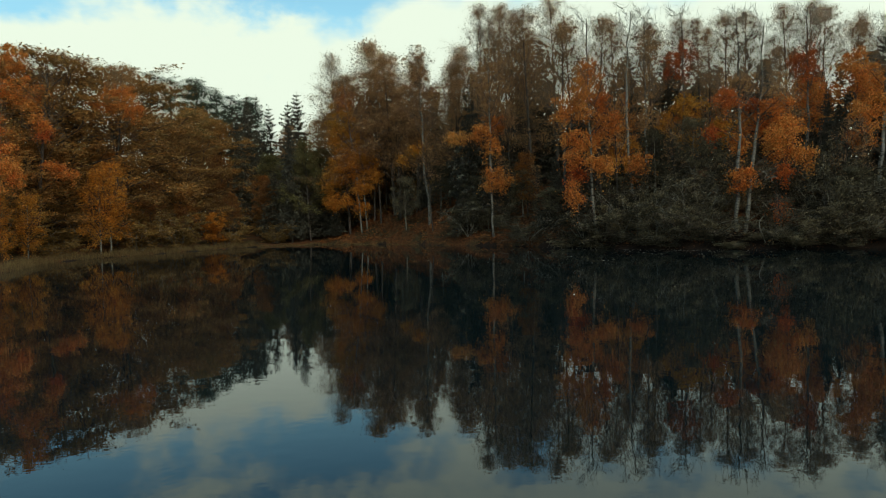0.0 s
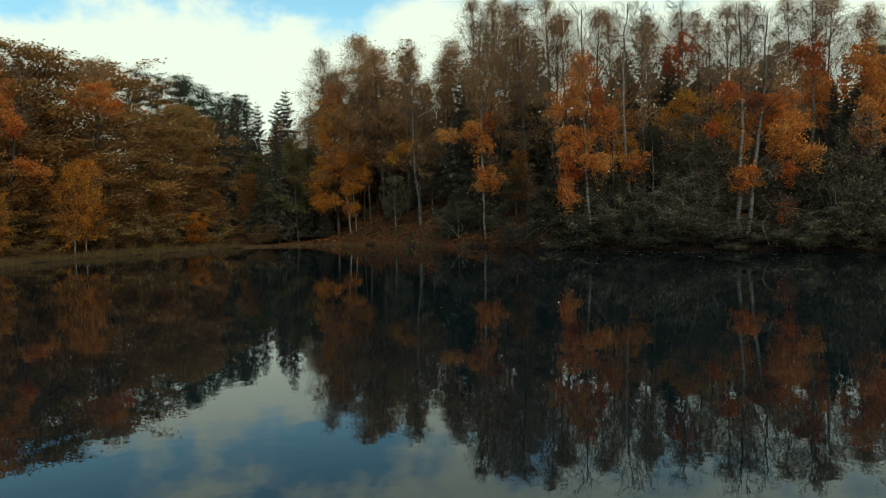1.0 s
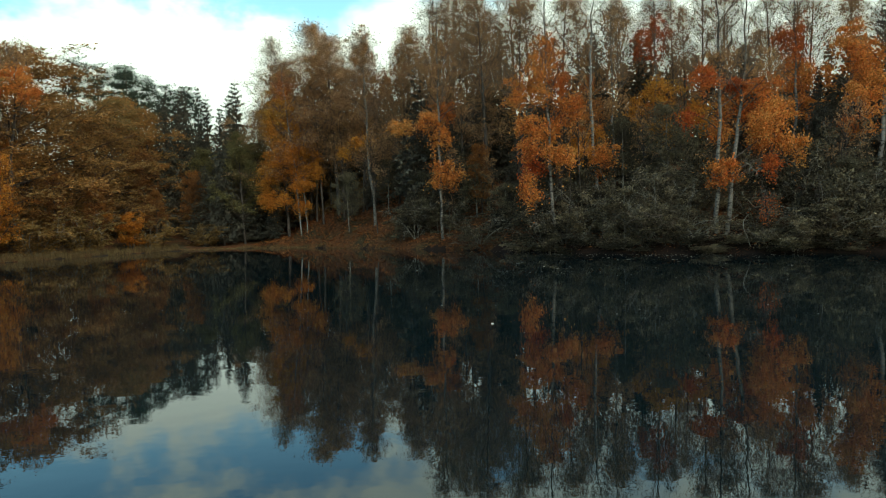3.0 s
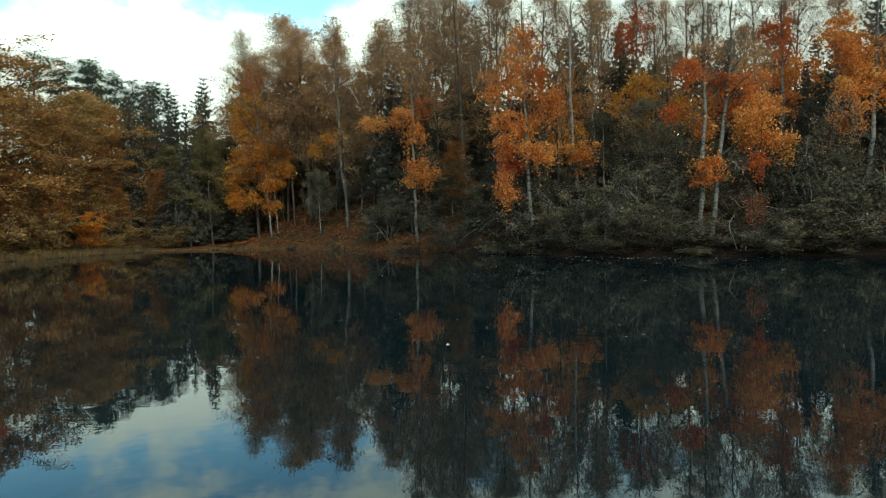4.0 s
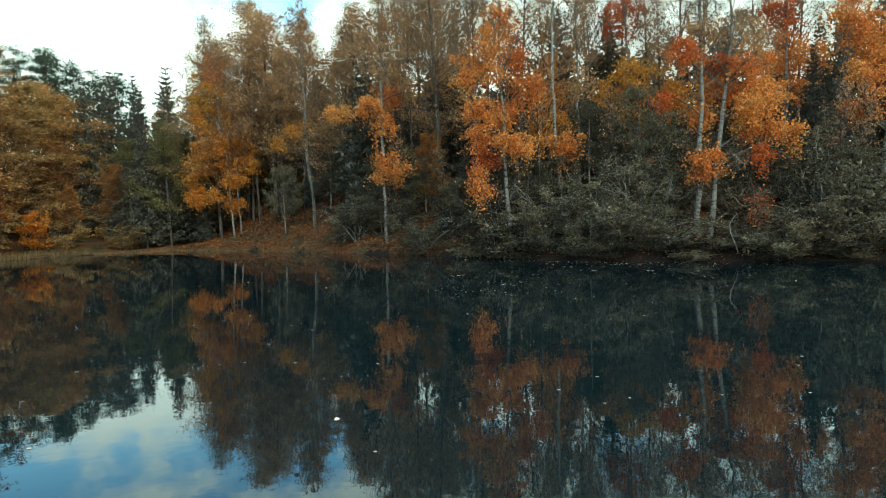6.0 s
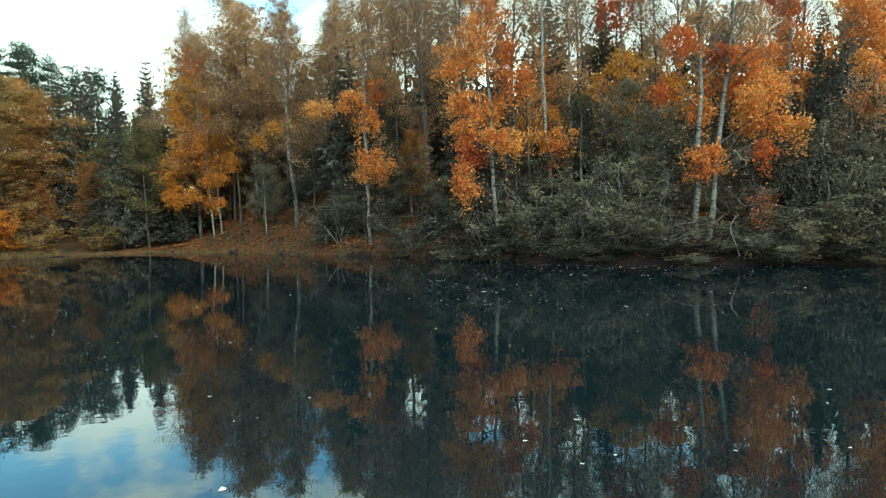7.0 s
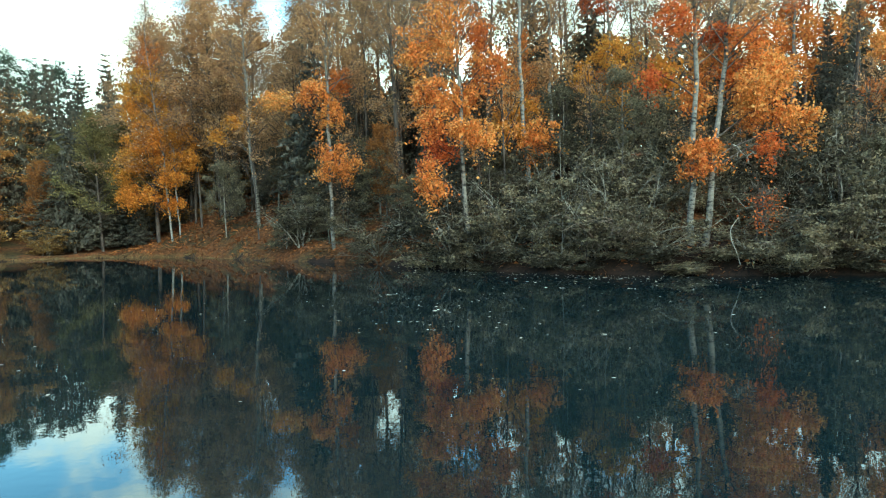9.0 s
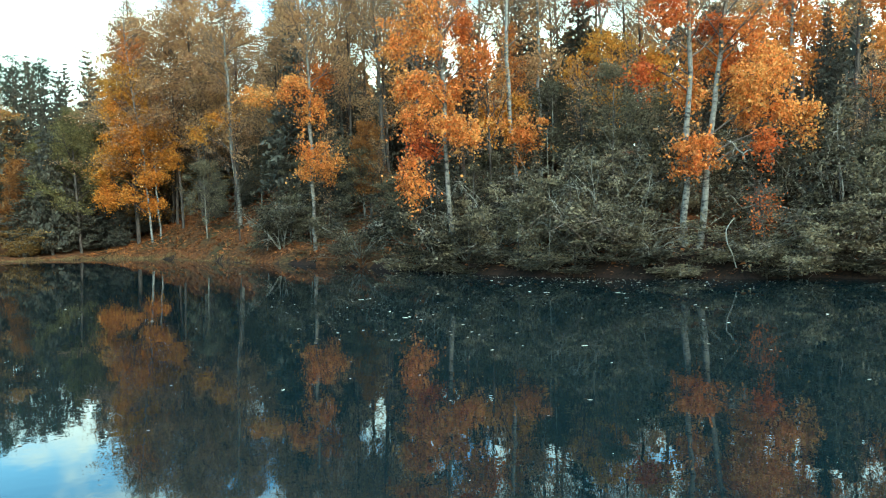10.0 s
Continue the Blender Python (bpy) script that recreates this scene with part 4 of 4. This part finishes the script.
for x, y, top in [(17.3, 57.5, 9.4), (20.5, 57.5, 10.2), (23.8, 58, 10.8), (26.4, 52.6, 8.2), (28.4, 48.6, 7.4), (14, 57.5, 7.4), (7.6, 66.5, 9), (5.6, 70, 10.2), (2.4, 73.5, 11)]:
    stand(alders, x, y, top, wide=1.25, group="alders behind the shrubs")

slope_trees = [leafy("birch_tree", 65 + i, 17.0, 0.13, 0.4, 2.6, 0.9, 0.2, 26, 2, 7000, 0.13, TAN, DARK_BARK,
                     "slim dark-stemmed birch on the leaf-covered slope", "birch tree", sag=0.3, scatter=0.2, lean=0.05) for i in range(2)]
for x, y, top in [(-7.0, 79.6, 17), (-7.9, 81.2, 18.5), (-6.6, 83, 18), (-2.9, 79.2, 19), (-4.6, 77.5, 15), (4.9, 71.2, 18), (6.7, 70, 19), (1.6, 72.5, 16)]:
    stand(slope_trees, x, y, top, group="slim trees on the slope")
stand(alders, -3.9, 74.2, 9.5, wide=0.8, group="alders behind the shrubs")
stand(alders, -0.2, 75.5, 10.5, group="alders behind the shrubs")
stand(alders, 19.2, 59.8, 10.2, wide=1.3, group="alders behind the shrubs")
stand(alders, 3.0, 70.5, 8.5, group="alders behind the shrubs")
for x, y, top in [(1.4, 67.6, 4.6), (2.9, 67.2, 5.4), (4.3, 66.0, 4.4), (9.6, 62.5, 6.5)]:
    stand(alders, x, y, top, wide=1.55, group="alders behind the shrubs")

# young spruces in the shade behind the golden birch
for x, y, top in [(-12.2, 80.5, 6.5), (-10.6, 83.0, 8.0), (-13.8, 82.0, 9.0), (-15.8, 81.6, 6.0), (-9.2, 84.5, 7.5), (-11.8, 86.5, 10), (-19.5, 82.0, 8.0)]:
    stand(spruces, x, y, top, wide=1.7, group="young spruces")

# ---- shrubs along the water ----
willows = [shrub("willow_shrub", 81 + i, 4.2, 2.6, 7600, 0.16, SAGE, "grey-green willow shrub leaning over the water", stems=13, scatter=0.25, spread_up=1.05, bare=0.3) for i in range(4)]
brown_shrubs = [shrub("hazel_shrub", 91 + i, 3.5, 2.8, 5800, 0.2, BROWN, "rounded brown-leaved shrub on the shore", stems=12) for i in range(2)]


def shrub_at(kinds, x, y, top, wide=1.0, group="shrubs along the shore"):
    ob, t = pick(kinds, x, y)
    full = max((c.bound_box[k][2] for c in ob.children for k in range(8)))
    s = top / full
    w = wide / s ** 0.5
    if ob.name not in used:
        used.add(ob.name)
        return first_at(ob, x, y, s, t, w, group)
    return place(ob, x, y, s, t, w, group)


WATERSIDE = [(2.5, 66.6, 3.6), (7.4, 61.3, 2.3), (5.2, 66.4, 2.8), (11.3, 56.0, 4.1), (12.6, 54.9, 3.7), (13.9, 54.3, 3.6), (15.6, 52.7, 3.2), (17.2, 51.6, 4.9),
             (18.4, 50.9, 3.8), (19.3, 50.1, 2.2), (20.4, 49.0, 0.9), (23.0, 48.4, 2.0), (24.6, 48.0, 3.0), (26.4, 47.6, 3.8), (30.8, 46.4, 2.6), (32.8, 45.8, 3.0), (35.0, 45.2, 4.0)]
UPPER_BANK = [(26.9, 49.0, 5.4), (28.6, 47.6, 5.6), (14.4, 56.6, 4.2), (16.4, 54.8, 4.6), (18.4, 53.6, 5.2), (28.2, 50.5, 6.0), (31.8, 51.5, 4.6),
              (12.0, 59.0, 3.6), (22.8, 54.5, 5.2), (20.4, 54.6, 4.8), (21.6, 52.6, 3.4), (19.8, 52.4, 3.8), (23.6, 50.8, 3.2), (25.6, 52.0, 3.8), (15.8, 59.5, 5.0), (33.4, 49.0, 5.4), (9.4, 62.0, 3.0)]
for x, y, top in WATERSIDE + UPPER_BANK:
    shrub_at(willows, x, y, top * 1.05, 0.95)
bare_shrubs = [shrub("bare_shrub", 99 + i, 3.0, 2.6, 2600, 0.12, SAGE, "tangle of pale, nearly leafless branches over the water", stems=10, bare=0.4, spread_up=0.95, bark=TWIG_BARK) for i in range(2)]
for x, y, top in [(17.9, 50.9, 3.2), (7.5, 60.7, 2.0), (24.1, 48.2, 2.0), (29.6, 46.8, 2.6), (26.6, 47.8, 3.0)]:
    shrub_at(bare_shrubs, x, y, top, 1.1)
low_willows = [shrub("low_willow", 87 + i, 1.5, 1.7, 2800, 0.14, SAGE, "low willow skirt trailing over the waterline", stems=8) for i in range(2)]
for k in range(22):
    x = 9.5 + 26 * (k + rng.uniform(0, 0.8)) / 22
    y = float(np.interp(x, RING[40:105, 0], RING[40:105, 1])) + rng.uniform(0.0, 0.9)
    shrub_at(low_willows, x, y, rng.uniform(0.8, 1.6), 1.2)
shrub_at(brown_shrubs, -26.0, 69.0, 4.2, 1.05)
shrub_at(brown_shrubs, -28.4, 65.4, 4.0, 1.3)
shrub_at(brown_shrubs, -31.5, 57.5, 2.2)
for x, y, top in [(-34.5, 63, 3.6), (-36, 57, 4), (-37, 51, 4), (-36, 45.5, 4), (-33, 71, 4), (-31, 76, 4.2), (-40, 54, 5), (-40, 60, 5), (-39, 67, 5), (-34, 80, 5), (-29, 83, 4.5), (-10, 84.5, 3.6), (-13.5, 88, 4.5), (-6.5, 86, 4.5), (-17, 91, 5), (-20, 85, 3.6), (-3, 85, 4)]:
    shrub_at(brown_shrubs, x, y, top, 1.3)
shrub_at(brown_shrubs, -23.5, 77, 3.0)
shrub_at(brown_shrubs, -19, 79, 2.4)
fire_shrub = shrub("maple_shrub", 97, 3.4, 1.5, 9500, 0.14, AMBER, "small bright orange maple bush at the water's edge", stems=8, bark=DARK_BARK)
shrub_at([fire_shrub], -24.4, 74.9, 4.0, 0.9)
gold_birches = [leafy("birch_tree", 55, 6.2, 0.06, 0.08, 1.15, 1.0, 0.3, 26, 2, 8500, 0.11, AMBER, BIRCH_BARK,
                      "young birch with pale stem and drooping golden leaves", "birch tree", sag=0.3, scatter=0.14)]
stand(gold_birches, -29.6, 60.6, 7.5, group="young birches on the shore")
stand(gold_birches, -29.3, 61.8, 7.0, group="young birches on the shore")
stand(gold_birches, -31.6, 53.3, 4.4, group="young birches on the shore")
stand(gold_birches, -31.5, 49.5, 4.4, group="young birches on the shore")


# ---- reeds, litter and floating leaves ----
def along_shore(r, count, first, last, inner, outer):
    """Random places beside the waterline between two corners of the shore."""
    seg = r.integers(first * 5, last * 5, count)
    t = r.uniform(0, 1, (count, 1))
    p = RING[seg] * (1 - t) + RING[(seg + 1) % len(RING)] * t
    d = RING[(seg + 1) % len(RING)] - RING[seg]
    nrm = np.column_stack([d[:, 1], -d[:, 0]]) / (np.linalg.norm(d, axis=1)[:, None] + 1e-9)
    q = p + nrm * r.uniform(inner, outer, (count, 1))
    flip = shore_distance(p[:, 0] + nrm[:, 0] * 0.5, p[:, 1] + nrm[:, 1] * 0.5) < 0
    q[flip] = (p - nrm * r.uniform(inner, outer, (count, 1)))[flip]
    return q


def blades(name, seed, q, tall, wide, mat, label, category):
    r = np.random.default_rng(seed)
    n = len(q)
    z = np.maximum(ground_height(q[:, 0], q[:, 1]), -0.4)
    base = np.column_stack([q, z - 0.05])
    a = r.uniform(0, 6.28, n)
    h = tall * r.uniform(0.5, 1.3, n)
    tip = base + np.column_stack([r.normal(0, 0.22, n) * h, r.normal(0, 0.22, n) * h, h + np.maximum(-z, 0)])
    side = np.column_stack([np.cos(a), np.sin(a), np.zeros(n)]) * wide
    co = np.stack([base - side, base + side, tip], 1).reshape(-1, 3)
    me = fill_mesh(bpy.data.meshes.new(name), co, np.arange(3 * n).reshape(-1, 3))
    me.materials.append(mat)
    return tagged(new(name, me), label, category, kind="stuff")


r0 = np.random.default_rng(17)
blades("reed_fringe", 18, along_shore(r0, 9000, 0, 6, -0.15, 0.9), 0.55, 0.012, REED, "straw-coloured reeds and grass fringing the shore", "reeds")
blades("shore_grass", 19, along_shore(r0, 6000, 6, 10, -0.3, 0.4), 0.17, 0.014, REED, "low pale grass strip along the far waterline", "grass")

n_litter = 90000
lx, ly = r0.uniform(-14, 38, n_litter), r0.uniform(44, 92, n_litter)
ld = shore_distance(lx, ly)
keep = (ld > 0.1) & (ld < np.where(lx < 12, 14, 1.8))
lx, ly = lx[keep], ly[keep]
litter = leaves_mesh("fallen_leaves", r0, np.column_stack([lx, ly, ground_height(lx, ly) + 0.03]), 0.2, LITTER, 0.8, flat=0.25)
tagged(new("fallen_leaves", litter), "rust-orange fallen leaves strewn over the slope", "fallen leaves", kind="stuff")

fx = np.concatenate([r0.normal(14, 6, 240), r0.uniform(-4, 30, 110), r0.normal(9, 3, 60), r0.normal(16, 3.5, 220), r0.normal(9.5, 1.6, 40)])
fy = np.concatenate([np.interp(fx[:240], RING[40:105, 0], RING[40:105, 1]) - np.abs(r0.normal(0, 4.0, 240)) - 0.3, r0.uniform(22, 46, 110), r0.normal(42, 2.5, 60), np.interp(fx[410:630], RING[40:105, 0], RING[40:105, 1]) - np.abs(r0.normal(0, 1.6, 220)) - 0.2, r0.normal(39.5, 2.0, 40)])
wet = shore_distance(fx, fy) < -0.2
drift = leaves_mesh("floating_leaves", r0, np.column_stack([fx[wet], fy[wet], np.full(wet.sum(), 0.008)]), 0.078, PALE, 0.8, flat=0.03, fine=True)
tagged(new("floating_leaves", drift), "small pale fallen leaves drifting on the dark water", "floating leaves", kind="stuff")


def leaf_raft(seed, x, y, size):
    """One larger drifting leaf, cupped, with a stalk."""
    r = np.random.default_rng(seed)
    n = 9
    a = np.linspace(0, 2 * math.pi, n, endpoint=False)
    rad = size * (0.75 + 0.25 * np.cos(2 * a)) * r.uniform(0.85, 1.1, n)
    bm = bmesh.new()
    mid = bm.verts.new((0, 0, 0.006))
    rim = [bm.verts.new((rad[k] * math.cos(a[k]), 0.8 * rad[k] * math.sin(a[k]), 0.008 + 0.008 * r.uniform())) for k in range(n)]
    for k in range(n):
        bm.faces.new((mid, rim[k], rim[(k + 1) % n]))
    me = bpy.data.meshes.new("floating_leaf")
    bm.to_mesh(me)
    bm.free()
    me.materials.append(PALE)
    ob = new("floating_leaf", me)
    ob.location, ob.rotation_euler = (x, y, 0), (0, 0, r.uniform(0, 6.28))
    return tagged(ob, "pale curled leaf floating on the lake", "floating leaf", "larger leaves on the water")


# ---- thin bare saplings among the willows ----
def bare_sapling(seed, x, top, back, lean):
    r = np.random.default_rng(seed)
    y = float(np.interp(x, RING[40:105, 0], RING[40:105, 1])) + back
    z = float(ground_height(np.array([x]), np.array([y]))[0]) - 0.05
    ob = tagged(new("bare_sapling"), "thin grey leafless sapling rising out of the willows", "sapling", "bare saplings on the bank")
    ob.location = (x, y, z)
    h = top - z
    at = lambda f: np.array([lean * f + 0.09 * np.sin(5 * f + seed), 0.1 * np.sin(4 * f + 2 * seed), h * f])
    pole("trunk", [at(f) for f in (0, 0.2, 0.4, 0.6, 0.8, 1.0)], 0.03, 0.007, DARK_BARK if seed % 3 else GREY_BARK, ob)
    for k in range(7):
        f = 0.28 + 0.1 * k
        a, reach = r.uniform(0, 6.28), (1.1 - 0.7 * f) * r.uniform(0.7, 1.4)
        tip = at(f) + np.array([np.cos(a) * reach, np.sin(a) * reach * 0.6, reach * r.uniform(0.1, 0.8)])
        mid = 0.5 * (at(f) + tip) + np.array([0, 0, r.uniform(-0.12, 0.12)])
        pole("branch", [at(f), mid, tip], 0.011, 0.004, DARK_BARK if seed % 3 else GREY_BARK, ob, sides=5)
    return ob


for k, (x, top, back, lean) in enumerate([(12.6, 5.9, 0.5, 0.2), (14.5, 4.6, 0.3, -0.2), (15.6, 6.2, 0.4, 0.1), (16.5, 5.0, 0.3, -0.1), (18.3, 7.4, 1.6, 0.1),
                                          (18.9, 4.4, 0.2, 0.3), (23.0, 4.2, 0.4, -0.3), (25.6, 5.4, 0.4, 0.2), (29.6, 5.6, 0.4, -0.2), (10.2, 4.6, 0.7, 0.2)]):
    bare_sapling(400 + k, x, top, back, lean)
leaf_raft(200, 7.92, 44.75, 0.117)
leaf_raft(201, 8.19, 45.00, 0.059)
leaf_raft(202, 9.17, 40.35, 0.094)
leaf_raft(203, 9.46, 40.38, 0.047)
leaf_raft(204, 10.55, 37.78, 0.041)
leaf_raft(205, 10.66, 37.38, 0.040)
leaf_raft(206, 12.49, 35.65, 0.072)
leaf_raft(207, 16.32, 44.26, 0.061)
leaf_raft(208, 11.31, 35.89, 0.036)
leaf_raft(209, 12.48, 34.04, 0.032)
leaf_raft(210, 17.22, 40.42, 0.052)
leaf_raft(211, 16.15, 38.34, 0.046)
leaf_raft(212, 11.00, 29.56, 0.009)
leaf_raft(213, 9.40, 29.02, 0.008)
leaf_raft(214, 6.95, 32.59, 0.012)
leaf_raft(215, 9.52, 37.39, 0.039)
leaf_raft(216, 8.86, 37.83, 0.040)
leaf_raft(217, 11.71, 30.73, 0.011)
leaf_raft(218, 13.53, 45.59, 0.124)
leaf_raft(219, 14.03, 45.26, 0.123)
leaf_raft(220, 13.58, 47.58, 0.093)
leaf_raft(221, 15.14, 47.54, 0.094)
leaf_raft(222, 12.95, 50.15, 0.102)
leaf_raft(223, 16.03, 48.42, 0.098)
leaf_raft(224, 16.21, 44.47, 0.122)
leaf_raft(225, 15.95, 43.06, 0.079)
leaf_raft(226, 14.76, 49.06, 0.099)
leaf_raft(227, 16.67, 48.70, 0.100)
leaf_raft(228, 18.10, 47.76, 0.098)
leaf_raft(229, 13.36, 48.08, 0.095)
leaf_raft(230, 9.28, 40.53, 0.066)
leaf_raft(231, 9.54, 39.96, 0.064)
leaf_raft(232, 10.43, 45.74, 0.085)
leaf_raft(233, 9.18, 54.00, 0.114)
leaf_raft(234, 17.12, 48.07, 0.098)
leaf_raft(235, 16.08, 40.71, 0.072)
leaf_raft(236, 17.19, 41.05, 0.074)
leaf_raft(237, 8.10, 44.86, 0.081)
leaf_raft(238, 8.78, 41.66, 0.070)
leaf_raft(239, 13.11, 49.34, 0.099)
leaf_raft(240, 17.93, 46.47, 0.093)

# ---- dead wood on the bank ----
bent = pole("bent_sapling", [(21.87, 47.70, 0.45), (21.68, 47.60, 0.93), (21.44, 47.60, 1.44), (21.45, 47.70, 1.87), (21.72, 47.80, 2.20), (21.91, 47.90, 2.32)], 0.024, 0.012, GREY_BARK)
tagged(bent, "pale bent sapling leaning from the bank", "sapling")
dead_1 = pole("dead_branch", [(14.04, 56.60, 3.42), (14.24, 56.40, 3.90), (14.55, 56.30, 4.37), (14.92, 56.20, 4.49)], 0.05, 0.02, GREY_BARK)
tagged(dead_1, "bare pale dead branch caught in the shrubs", "dead branch")
dead_2 = pole("dead_branch", [(22.55, 49.75, 5.42), (22.74, 49.60, 5.30), (22.86, 49.50, 5.02), (23.08, 49.40, 4.86), (23.12, 49.40, 4.55)], 0.036, 0.014, GREY_BARK)
pole("twig", [(23.06, 49.40, 4.87), (23.25, 49.35, 5.02), (23.44, 49.3, 4.95)], 0.022, 0.008, GREY_BARK, dead_2, sides=5)
pole("twig", [(22.80, 49.55, 5.15), (22.66, 49.5, 4.92), (22.70, 49.45, 4.7)], 0.02, 0.007, GREY_BARK, dead_2, sides=5)
tagged(dead_2, "bare crooked dead bough hanging below the aspen", "dead branch")
log = pole("fallen_log", [(0.58, 68.08, 0.02), (1.68, 68.38, 0.22), (2.78, 68.68, 0.5)], 0.14, 0.10, GREY_BARK)
tagged(log, "weathered fallen log lying across the waterline", "log")
